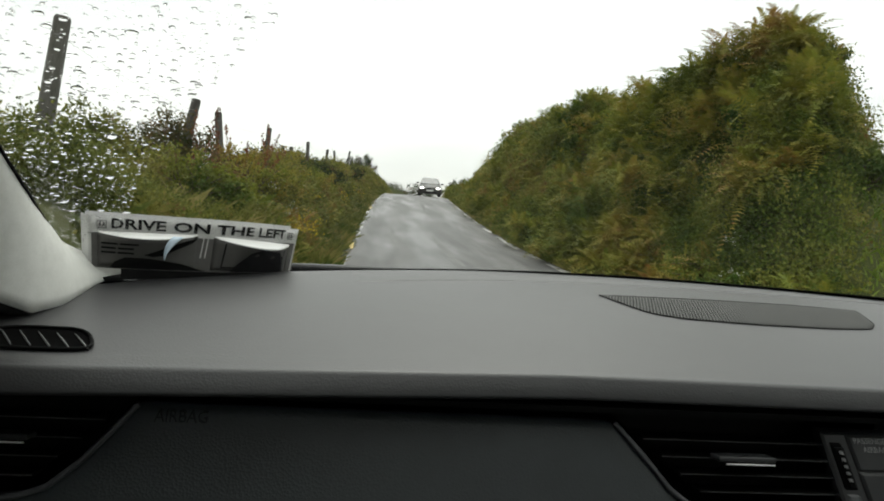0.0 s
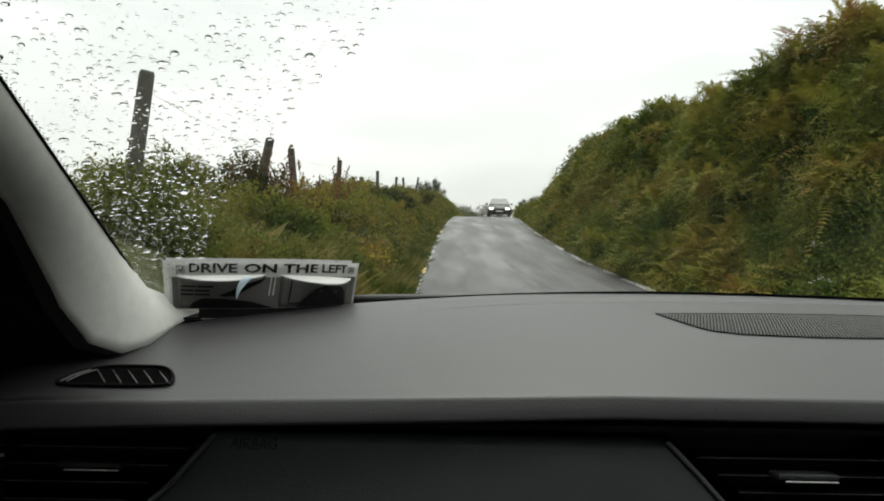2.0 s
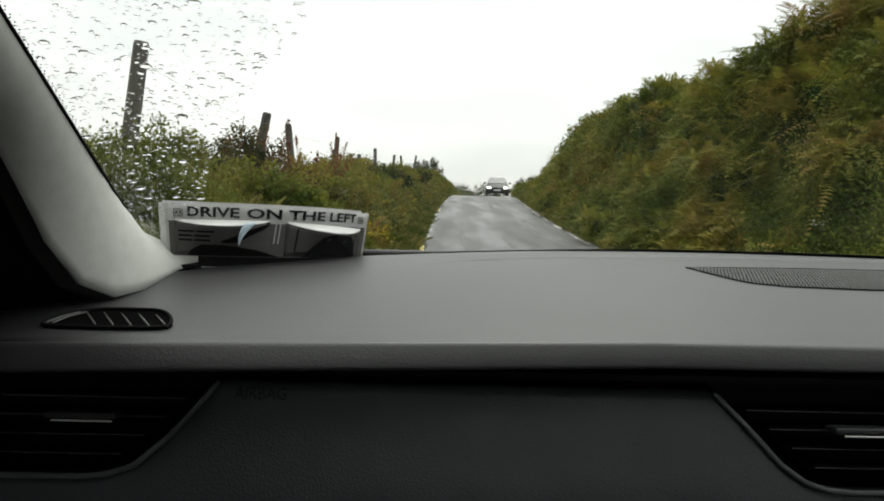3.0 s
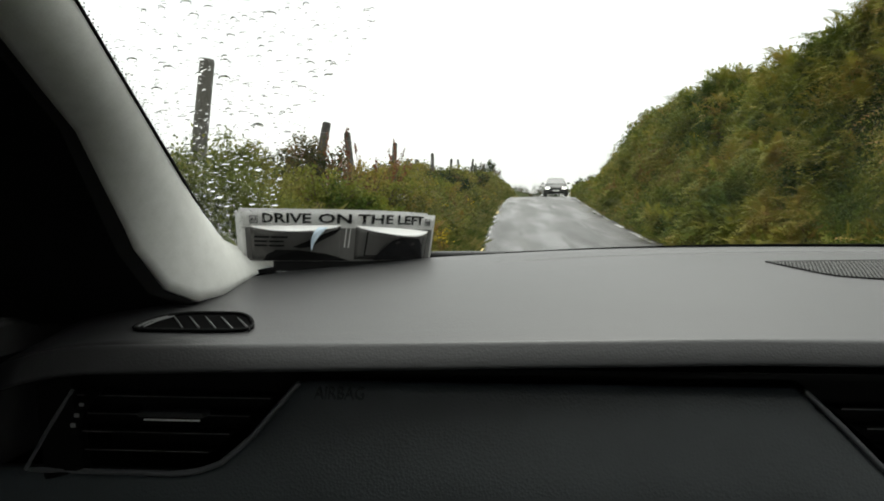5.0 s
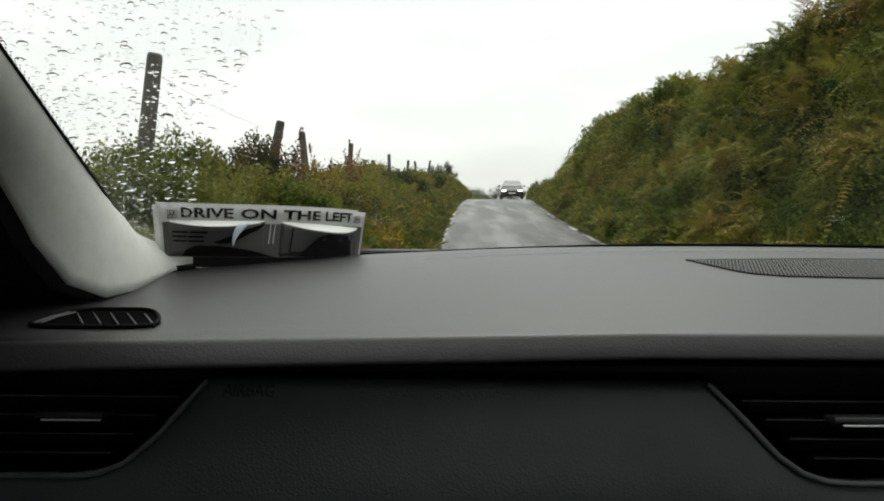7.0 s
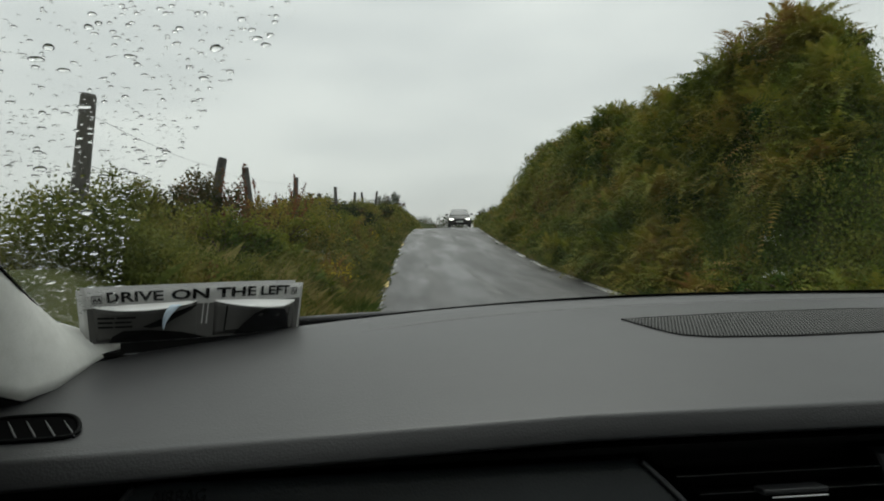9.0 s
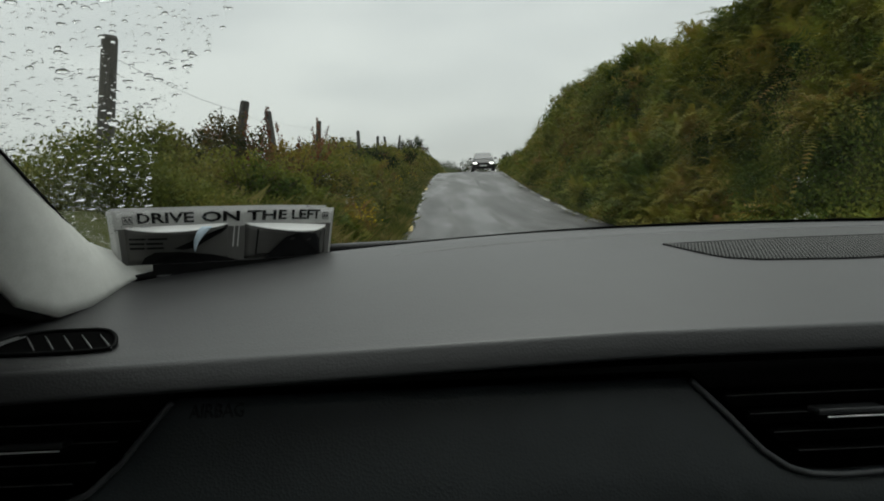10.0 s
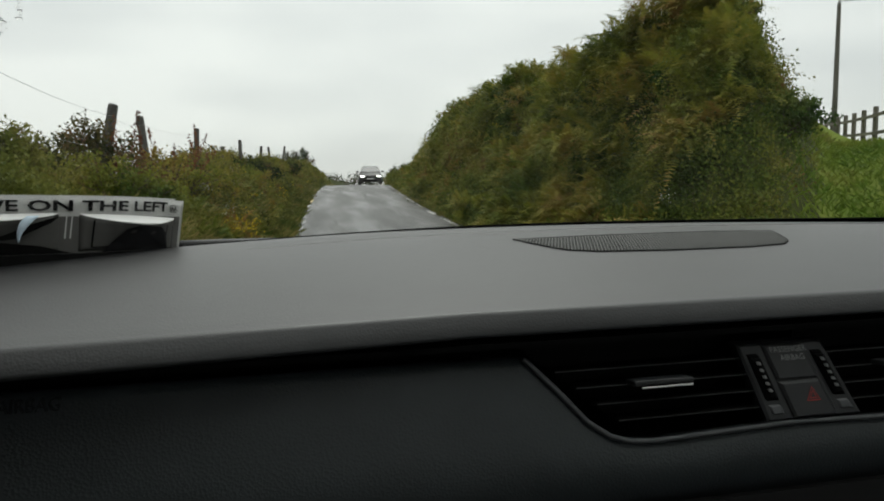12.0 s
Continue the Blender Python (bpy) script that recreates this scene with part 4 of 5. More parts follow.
def road_z(y):
    return 1.55 * smooth(10, 52, y) - 0.006 * max(0.0, y - 52)


def bank_height(y):
    return 4.25 - 3.8 * smooth(29, 60, y) + 0.25 * math.sin(y * 0.55 + 1.0) * smooth(56, 36, y) + 0.12 * math.sin(y * 1.7)


def past_bank(x, y):
    """How far beyond the bank's near end a place lies: the steep bank stops there and gives way to a grass slope."""
    return (x + 0.4) - 0.885 * (y - 0.26)


def land(x, y):
    zr = road_z(y)
    d = x - road_x(y)
    if d < -ROAD_HALF:
        e = -ROAD_HALF - d
        rise = (0.95 + 0.2 * math.sin(y * 0.5)) * smooth(0.25, 1.1, e)
        far = smooth(4.0, 60.0, e)
        z = zr * (1 - smooth(30, 300, e)) + rise - 1.4 * smooth(2.2, 6.0, e) - 4.0 * far - 16.0 * smooth(60, 500, e)
        return z
    if d > ROAD_HALF:
        e = d - ROAD_HALF
        h = bank_height(y)
        green = max(smooth(56, 63, y), smooth(-2.0, 0.9, past_bank(x, y)) * smooth(0.2, 2.0, x))
        near = 2.05 * smooth(0.5, 8.0, e) + 1.2 * smooth(8, 40, e)
        z = zr + h * smooth(0.15, 3.3, e) * (1 - green) + green * (near if y < 30 else 1.9 * smooth(0.6, 11, e) + 3.0 * smooth(12, 80, e)) + 0.25 * smooth(3, 9, e) * (1 - green)
        rough = noise.noise(Vector((x * 0.85, y * 0.85, 2.0))) * 0.55 + noise.noise(Vector((x * 2.1, y * 2.1, 5.0))) * 0.30
        return z + rough * smooth(0.5, 1.6, e) * (1 - green) * smooth(30, 12, e) + 3.0 * smooth(40, 300, e)
    return zr - 0.012


def grid_axis(*spans):
    out = []
    for a, b, n in spans:
        out += list(np.linspace(a, b, n, endpoint=False))
    return out + [spans[-1][1]]


gx = grid_axis((-4500, -600, 6), (-600, -60, 12), (-60, -12, 16), (-12, 14, 130), (14, 60, 16), (60, 400, 10), (400, 4500, 6))
gy = grid_axis((-300, -20, 8), (-20, 0, 10), (0, 62, 200), (62, 130, 40), (130, 600, 14), (600, 4800, 8))
verts = [(x, y, land(x, y)) for y in gy for x in gx]
w = len(gx)
faces = [(j * w + i, j * w + i + 1, (j + 1) * w + i + 1, (j + 1) * w + i) for j in range(len(gy) - 1) for i in range(w - 1)]
ground = tagged(link_mesh("ground", verts, faces, M_SOIL, smooth=True), label="rough green farmland with banks along the lane", category="ground", kind="structure")
ground.data.materials.append(M_GRASS_GROUND)
for p in ground.data.polygons:
    cx, cy, _ = p.center
    d = cx - road_x(cy)
    if cy > 59 and d > 3 or d > 2.6 and past_bank(cx, cy) > 0.2 or d < -9 or d > 9:
        p.material_index = 1

water = tagged(link_mesh("water", [(-4700, -300, -17.0), (-330, -300, -17.0), (-330, 4900, -17.0), (-4700, 4900, -17.0)], [(0, 1, 2, 3)], M_SEA), label="flat grey sea under the rain haze", category="sea", kind="structure")

ys = [v for v in grid_axis((-20, 0, 8), (0, 60, 100), (60, 130, 40))]


def crown(d):
    """The lane is a little higher in its middle."""
    return 0.03 * max(0.0, 1 - abs(d) / (ROAD_HALF + 0.1))


def ribbon(name, d0, d1, up, mat, y0, y1, wob=0.0, seed=0, **tags):
    g = []
    for y in [y0] + [v for v in ys if y0 < v < y1] + [y1]:
        n0 = wob * noise.noise(Vector((y * 0.35, seed, 0)))
        n1 = wob * noise.noise(Vector((y * 0.35, seed + 7, 0)))
        a, b = road_x(y) + d0 + n0, road_x(y) + d1 + n1
        g.append([(x, y, road_z(y) + up + crown(x - road_x(y))) for x in (a, (a + b) / 2, b)])
    ob = part(name, sheet(g), mat)
    return tagged(ob, **tags) if tags else ob


road = ribbon("road", -ROAD_HALF - 0.1, ROAD_HALF + 0.1, 0.0, M_ROAD, -20, 128, 0.12, 3, label="narrow worn grey asphalt lane, wet from rain", category="road", kind="structure")
puddle = ribbon("wet_edge", -2.50, -2.20, 0.004, M_WET, 7, 46, 0.34, 21)
attach(puddle, road)
puddle["label"] = "wet shining road edge"
worn = random.Random(8)
y = 7.5
for k in range(18):
    far = y + worn.uniform(0.5, 2.2)
    w0 = worn.uniform(0.05, 0.10)
    s = ribbon("edge_line", -2.24, -2.24 + w0, 0.009, M_LINE_Y if k % 7 == 3 else M_LINE_W, y, far, 0.10, k)
    attach(s, road)
    y = far + worn.uniform(0.3, 1.9)
for k, (y, far, w0) in enumerate(((6.5, 8.6, 0.16), (9.0, 10.1, 0.10), (11.0, 14.5, 0.14), (15.2, 16.4, 0.20), (17.5, 21.0, 0.12), (22.4, 24.0, 0.16), (25.5, 31.0, 0.13), (33.0, 37.0, 0.15), (39.0, 47.0, 0.13))):
    s = ribbon("edge_line", 2.16, 2.16 + w0, 0.006, M_LINE_W, y, far, 0.12, 40 + k)
    attach(s, road)
    s["label"] = "worn white edge line"
for k, (d0, d1, y, far) in enumerate(((-0.15, 0.15, 6, 20), (1.0, 1.2, 9, 26), (-1.30, -1.12, 8, 24), (0.1, 0.45, 27, 50), (1.4, 1.55, 30, 52))):
    g = []
    for i in range(25):
        f = i / 24
        yy = y + (far - y) * f
        half = (d1 - d0) / 2 * math.sin(math.pi * min(0.98, max(0.02, f))) * (0.75 + 0.5 * noise.noise(Vector((yy * 1.3, k, 0))))
        mid = road_x(yy) + (d0 + d1) / 2 + 0.08 * noise.noise(Vector((yy * 0.3, 70 + k, 0)))
        g.append([(x, yy, road_z(yy) + 0.005 + crown(x - road_x(yy))) for x in (mid - half, mid, mid + half)])
    s = part("worn_streak", sheet(g), M_STREAK)
    attach(s, road)
    s["label"] = "pale worn wheel track"


# ---- plants ----
def finish_leaves(name, v, corners, mat, label, category, kind="stuff"):
    """v: (n, 3) points, each leaf of that many corners in order."""
    me = bpy.data.meshes.new(name)
    n = len(v)
    me.vertices.add(n)
    me.vertices.foreach_set("co", np.asarray(v, dtype=np.float32).ravel())
    loops = n
    me.loops.add(loops)
    me.loops.foreach_set("vertex_index", np.arange(loops, dtype=np.int32))
    me.polygons.add(n // corners)
    me.polygons.foreach_set("loop_start", np.arange(0, loops, corners, dtype=np.int32))
    me.polygons.foreach_set("loop_total", np.full(n // corners, corners, dtype=np.int32))
    me.materials.append(mat)
    me.update(calc_edges=True)
    me.validate()
    return tagged(new(name, me), label=label, category=category, kind=kind)


def unit(a):
    return a / np.maximum(1e-9, np.linalg.norm(a, axis=-1, keepdims=True))


def leaf_quads(at, along, size, width, rg):
    """Pointed leaves: four corners each, folded a little."""
    n = len(at)
    along = unit(along)
    side = unit(np.cross(along, rg.normal(size=(n, 3))))
    up = np.cross(side, along)
    s = size[:, None]
    mid = at + along * s * 0.45
    a = at
    b = mid + side * s * width + up * s * 0.10
    c = at + along * s - up * s * 0.06
    d = mid - side * s * width + up * s * 0.10
    return np.stack([a, b, c, d], 1).reshape(-1, 3)


def fronds(at, out, length, rg, pairs=13):
    """Arching fern fronds: pairs of pointed leaflets along a bowed rib."""
    n = len(at)
    out = unit(out)
    down = np.array([0, 0, -1.0])
    side = unit(np.cross(out, down) + rg.normal(size=(n, 3)) * 0.15)
    res = []
    for k in range(pairs):
        s = (k + 0.6) / pairs
        p = at + out * (length * s)[:, None] + down * (length * 0.42 * s * s)[:, None]
        tangent = unit(out + down * 0.84 * s)
        w = length * 0.24 * (1 - s) ** 0.7 * (0.6 + 0.4 * min(1, s * 5))
        for sg in (-1, 1):
            dirn = unit(side * sg + tangent * 0.35 + rg.normal(size=(n, 3)) * 0.12)
            a = p - tangent * (length * 0.026)[:, None]
            b = p + tangent * (length * 0.026)[:, None]
            c = p + dirn * w[:, None]
            res.append(np.stack([a, b, c], 1))
    return np.concatenate(res, 0).reshape(-1, 3)


def blades(at, height, rg, lean=0.45, width=0.012):
    n = len(at)
    d = rg.normal(size=(n, 3)) * lean
    d[:, 2] = 1
    d = unit(d)
    side = unit(np.cross(d, rg.normal(size=(n, 3))))
    h = height[:, None]
    droop = np.column_stack([d[:, 0], d[:, 1], np.zeros(n)]) * h * 0.6
    a = at - side * width
    b = at + side * width
    m2 = at + d * h * 0.6 + side * width * 0.7
    tip = at + d * h + droop
    return np.stack([a, b, m2, tip], 1).reshape(-1, 3)


def clump(x, y, seed=0.0, f=1.0):
    return noise.noise(Vector((x * f, y * f, seed)))


rg = np.random.default_rng(11)


def on_land(n, y0, y1, e0, e1, side, keep=None):
    """Points on the banks: e is the distance from the road's edge."""
    pts = []
    for _ in range(n):
        y = rg.uniform(y0, y1)
        e = rg.uniform(e0, e1)
        x = road_x(y) + side * (ROAD_HALF + e)
        if keep and not keep(x, y, e):
            continue
        pts.append((x, y, land(x, y)))
    return np.array(pts)


def on_bank(x, y):
    return past_bank(x, y) < rg.uniform(-0.7, -0.1)


def near_more(x, y, e):
    return rg.random() < min(1.0, 12.0 / max(4.0, y))


# steep bank: brambles and low leaves everywhere, bracken in drifts
base = on_land(21000, 3.0, 58, 0.25, 5.2, 1, lambda x, y, e: on_bank(x, y) and rg.random() < min(1.0, 15.0 / max(5.0, y)) + 0.12)
lump = np.array([max(0.0, clump(p[0] * 0.75, p[1] * 0.75, p[2] * 0.75)) for p in base])
reps = 26
at = np.repeat(base, reps, 0) + rg.normal(size=(len(base) * reps, 3)) * np.array([0.17, 0.17, 0.13])
tuft = np.array([max(0.0, clump(p[0], p[1] + 30, p[2], 2.1)) for p in base])
grow = np.repeat(0.06 + 1.25 * lump + 0.65 * tuft, reps)
nrm = np.array([-0.72, 0, 0.7])
at = at + nrm * (grow * rg.uniform(0.2, 1.0, len(at)))[:, None]
size = rg.uniform(0.035, 0.085, len(at)) * np.repeat(np.clip(base[:, 1] / 15, 0.75, 2.0), reps)
v = leaf_quads(at, rg.normal(size=at.shape) + np.array([-0.6, 0, 0.1]), size, 0.34, rg)
finish_leaves("bank_brambles", v, 4, M_BRAMBLE, "dense dark green brambles on the steep roadside bank", "brambles")

near = on_land(9000, 3.0, 15, 0.2, 5.0, 1, lambda x, y, e: on_bank(x, y))
at = np.repeat(near, 24, 0) + rg.normal(size=(len(near) * 24, 3)) * np.array([0.12, 0.12, 0.10])
at = at + nrm * rg.uniform(0.0, 0.22, len(at))[:, None]
v = leaf_quads(at, rg.normal(size=at.shape) + np.array([-0.6, 0, 0.1]), rg.uniform(0.03, 0.065, len(at)), 0.34, rg)
finish_leaves("bank_ivy", v, 4, M_BRAMBLE, "close-grown dark green creeper over the bank", "creeper")

ferns = on_land(7400, 3.0, 58, 0.3, 4.6, 1, lambda x, y, e: on_bank(x, y) and clump(x, y, 4.0, 0.45) > -0.12 and rg.random() < 15.0 / max(9.0, y))
rep = 8
stand = np.array([0.14 + 1.1 * max(0.0, clump(p[0] * 0.75, p[1] * 0.75, p[2] * 0.75)) + 0.6 * max(0.0, clump(p[0], p[1] + 30, p[2], 2.1)) for p in ferns])
at = np.repeat(ferns + nrm * stand[:, None], rep, 0) + rg.normal(size=(len(ferns) * rep, 3)) * 0.06
out = rg.normal(size=at.shape) * 0.8 + np.array([-0.75, -0.1, 0.75])
v = fronds(at, out, rg.uniform(0.35, 0.85, len(at)), rg, 11)
finish_leaves("bank_bracken", v, 3, M_FERN, "green and browning bracken on the roadside bank", "bracken")

top = on_land(6600, 3.0, 57, 3.0, 5.0, 1, lambda x, y, e: on_bank(x, y))
at = np.repeat(top, 9, 0) + rg.normal(size=(len(top) * 9, 3)) * np.array([0.15, 0.15, 0.1])
at[:, 2] += np.abs(rg.normal(size=len(at))) * 0.13
v = leaf_quads(at, rg.normal(size=at.shape) + np.array([0, 0, 0.7]), rg.uniform(0.04, 0.085, len(at)), 0.3, rg)
finish_leaves("bank_top_scrub", v, 4, M_BRAMBLE, "ragged green scrub along the top of the bank", "scrub")

# long grass at both feet
g1 = on_land(16000, 5, 44, -0.15, 0.75, 1, near_more)
g2 = on_land(24000, 4, 62, -0.15, 0.9, -1, near_more)
v = blades(np.concatenate([g1, g2]), rg.uniform(0.12, 0.36, len(g1) + len(g2)), rg, 0.55, 0.009)
finish_leaves("verge_grass", v, 4, M_BLADE, "long yellow-green grass along the road's edges", "grass")

# low hedge bank on the sea side
hb = on_land(17000, 5.0, 64, 0.5, 3.2, -1, lambda x, y, e: rg.random() < min(1.0, 13.0 / max(4.0, y)) + 0.15)
lump = np.array([max(0.0, 0.18 + clump(p[0] * 0.8, p[1] * 0.8, 9.0)) for p in hb])
reps = 34
at = np.repeat(hb, reps, 0) + rg.normal(size=(len(hb) * reps, 3)) * np.array([0.12, 0.12, 0.07])
reach = np.array([smooth(0.2, 1.5, road_x(p[1]) - ROAD_HALF - p[0]) * (1.0 - 0.45 * smooth(20, 45, p[1])) for p in hb])
at[:, 2] += np.repeat(0.10 + 1.0 * lump * reach, reps) * rg.uniform(0.05, 1.0, len(at)) * np.repeat(1 + 0.012 * hb[:, 1], reps)
v = leaf_quads(at, rg.normal(size=at.shape) + np.array([0.3, 0, 0.5]), rg.uniform(0.03, 0.075, len(at)) * np.repeat(np.clip(hb[:, 1] / 14, 0.55, 2.2), reps), 0.32, rg)
finish_leaves("hedge_scrub", v, 4, M_OLIVE, "low mixed scrub on the hedge bank", "hedge")
hn = on_land(5200, 4.0, 10, 0.3, 3.2, -1)
lump = np.array([max(0.0, 0.2 + clump(p[0] * 0.8, p[1] * 0.8, 9.0)) for p in hn])
at = np.repeat(hn, 60, 0) + rg.normal(size=(len(hn) * 60, 3)) * np.array([0.10, 0.10, 0.07])
reach = np.array([smooth(0.2, 1.5, road_x(p[1]) - ROAD_HALF - p[0]) for p in hn])
at[:, 2] += np.repeat(0.08 + 0.6 * lump * reach, 60) * rg.uniform(0.0, 1.0, len(at))
v = leaf_quads(at, rg.normal(size=at.shape) + np.array([0.3, 0, 0.5]), rg.uniform(0.018, 0.04, len(at)), 0.34, rg)
finish_leaves("hedge_undergrowth", v, 4, M_OLIVE, "fine dense undergrowth on the hedge bank", "hedge")
hf = on_land(1500, 9.0, 60, 0.4, 2.4, -1, lambda x, y, e: rg.random() < 14.0 / max(7.0, y))
at = np.repeat(hf, 8, 0) + rg.normal(size=(len(hf) * 8, 3)) * 0.06
at[:, 2] += 0.25
v = fronds(at, rg.normal(size=at.shape) + np.array([0.3, 0, 0.8]), rg.uniform(0.25, 0.5, len(at)), rg, 13)
finish_leaves("hedge_bracken", v, 3, M_FERN, "green and rusty bracken on the hedge bank", "bracken")
hg = on_land(17000, 6.0, 60, 0.3, 3.6, -1, near_more)
v = blades(hg, rg.uniform(0.15, 0.42, len(hg)), rg, 0.6, 0.006)
finish_leaves("hedge_grass", v, 4, M_BLADE, "tall pale grass through the hedge bank", "grass")

# green slope past the bank's end, and the meadow behind the sea hedge
lw = on_land(20000, 57, 104, 0.1, 16, 1)
lw3 = on_land(42000, 3.5, 22, 0.1, 12, 1, lambda x, y, e: past_bank(x, y) > rg.uniform(-0.6, 0.2))
lw2 = on_land(16000, 3, 60, 3.4, 14, -1)
v = blades(np.concatenate([lw, lw2, lw3]), rg.uniform(0.08, 0.22, len(lw) + len(lw2) + len(lw3)), rg, 0.6, 0.012)
finish_leaves("meadow_grass", v, 4, M_LAWN, "short bright green meadow grass", "grass")


def flowers(name, spots, mat, label, category, stem=0.5, heads=30, spread=0.12, size=0.02):
    at = np.repeat(spots, heads, 0) + rg.normal(size=(len(spots) * heads, 3)) * np.array([spread, spread, spread * 0.5])
    at[:, 2] += stem
    v = leaf_quads(at, rg.normal(size=at.shape) + np.array([0, 0, 0.4]), rg.uniform(0.6, 1.3, len(at)) * size, 0.45, rg)
    return finish_leaves(name, v, 4, mat, label, category)


spots = np.concatenate([on_land(7, 11, 16, 0.4, 1.1, -1), on_land(8, 22, 40, 0.3, 1.0, -1), on_land(4, 9, 30, 1.5, 4.0, 1)])
flowers("yellow_ragwort", spots, M_YELLOW, "clusters of yellow ragwort flowers in the verge", "flowers", 0.5, 40, 0.12, 0.04)
spots = np.concatenate([on_land(12, 11, 20, 0.5, 1.6, -1), on_land(3, 8, 14, 0.4, 1.3, 1)])
flowers("white_umbels", spots, M_WHITE_FLOWER, "white umbel flower heads in the verge", "flowers", 0.55, 34, 0.06, 0.022)


def shrub(name, at, radius, height, mat, label, leaves=5000, seed=0, twigs=40, leaf=0.06):
    """A thorn bush: tapering limbs from one root, leaves gathered along the outer twigs."""
    r2 = np.random.default_rng(seed)
    ob = empty(name, at, label=label, category="bush")
    bms, tips = [], []
    for k in range(twigs):
        a = r2.uniform(0, 2 * math.pi)
        reach = radius * r2.uniform(0.25, 1.05)
        top = height * r2.uniform(0.45, 1.08) * (1.05 - 0.45 * reach / radius)
        tip = Vector((math.cos(a) * reach, math.sin(a) * reach, top))
        mid = Vector((tip.x * 0.45, tip.y * 0.45, top * 0.62)) + Vector(r2.normal(size=3) * 0.08)
        pts = [Vector((0, 0, -0.1)), mid * 0.5 + Vector((0, 0, 0.05)), mid, tip]
        bms.append(tube([Vector(at) + p for p in pts], [0.03, 0.018, 0.010, 0.003], 5))
        tips.append((mid, tip))
    part("limbs", merge(*bms), M_TWIG, ob)
    per = leaves // twigs
    pts = []
    for mid, tip in tips:
        s = r2.uniform(0, 1.05, per) ** 0.7
        p = np.array(mid)[None] * (1 - s[:, None]) + np.array(tip)[None] * s[:, None]
        pts.append(p + r2.normal(size=(per, 3)) * (0.14 * radius * (1.15 - 0.8 * s))[:, None])
    pts = np.concatenate(pts)
    pts[:, 2] = np.maximum(pts[:, 2], 0.02)
    v = leaf_quads(pts + np.array(at), r2.normal(size=pts.shape) + np.array([0, 0, 0.3]), r2.uniform(0.6, 1.3, len(pts)) * leaf, 0.32, r2)
    crown = finish_leaves("crown", v, 4, mat, "", "")
    attach(crown, ob)
    for key in ("kind",):
        del crown[key]
    return ob


def hedge_spot(y, e, side=-1):
    x = road_x(y) + side * (ROAD_HALF + e)
    return (x, y, land(x, y))


shrub("thorn_bush", hedge_spot(7.3, 2.4), 0.95, 1.2, M_OLIVE, "dense olive-brown thorn bush in the hedge bank", 15000, 3, 80, 0.045)
shrub("thorn_bush", hedge_spot(9.5, 2.1), 0.9, 1.5, M_RUST, "rust-tinged thorn bush beside a leaning post", 9000, 4, 60, 0.05)
shrub("thorn_bush", hedge_spot(16.5, 1.9), 1.0, 1.1, M_BUSH, "low thorn bush between fence posts", 7000, 5, 60, 0.06)
shrub("thorn_bush", hedge_spot(24.0, 1.8), 1.3, 1.2, M_BUSH, "low spreading thorn bush under the fence", 7000, 6, 60, 0.07)
shrub("thorn_bush", hedge_spot(33.0, 1.8), 1.5, 1.2, M_BUSH, "low spreading thorn bush along the fence", 6000, 7, 60, 0.08)
for k, (y, e, r, h) in enumerate(((8.3, 1.5, 0.75, 0.95), (11.3, 1.5, 0.85, 1.1), (12.9, 1.2, 0.7, 0.85), (14.8, 1.6, 0.9, 1.05), (18.8, 1.4, 0.9, 0.95), (21.5, 1.6, 1.0, 1.0), (27.5, 1.5, 1.1, 1.0))):
    shrub("bracken_clump", hedge_spot(y, e), r, h, M_FERN, "olive and golden bracken clump in the hedge bank", 6500, 140 + k, 60, 0.05)
shrub("hawthorn", hedge_spot(56.0, 2.4), 1.6, 2.4, M_BUSH, "round wind-shaped hawthorn by the lane's crest", 4200, 8, 40, 0.11)
for k, (x, y, r, h) in enumerate(((13.5, 92, 3.0, 3.2), (17, 95, 3.4, 3.6), (9.5, 108, 4.0, 3.0), (4.0, 112, 4.5, 2.6), (-2.0, 106, 4.0, 2.4), (22, 100, 4, 3.6), (-8, 98, 4.5, 2.4))):
    shrub("far_bush", (x, y, land(x, y) - 0.1), r, h, M_BUSH, "dark rounded bush on the far rise", 2600, 30 + k, 30, 0.22)

for k, (y, e, r, h) in enumerate(((13.5, 3.2, 0.7, 0.8), (17.5, 3.4, 0.9, 0.9), (22.5, 3.3, 0.9, 0.8), (28.0, 3.2, 1.0, 0.9), (33.5, 3.0, 1.0, 0.9), (11.0, 2.2, 0.6, 0.6), (19.5, 2.0, 0.8, 0.7), (26.0, 1.8, 0.8, 0.7), (15.2, 1.2, 0.6, 0.6), (9.0, 2.9, 0.7, 0.6), (12.4, 1.4, 0.6, 0.5), (16.5, 2.4, 0.8, 0.7), (21.2, 1.1, 0.7, 0.6), (24.0, 2.6, 0.9, 0.8), (30.5, 1.6, 0.9, 0.8))):
    x, yy, z = hedge_spot(y, e, 1)
    shrub("bank_shrub", (x, yy, z - 0.1), r, h, M_GREEN if k % 2 else M_BRAMBLE, "rounded green shrub growing out of the bank", 4200, 80 + k, 34, 0.06)

# clumps of growth standing out of the bank
spread_on = random.Random(21)
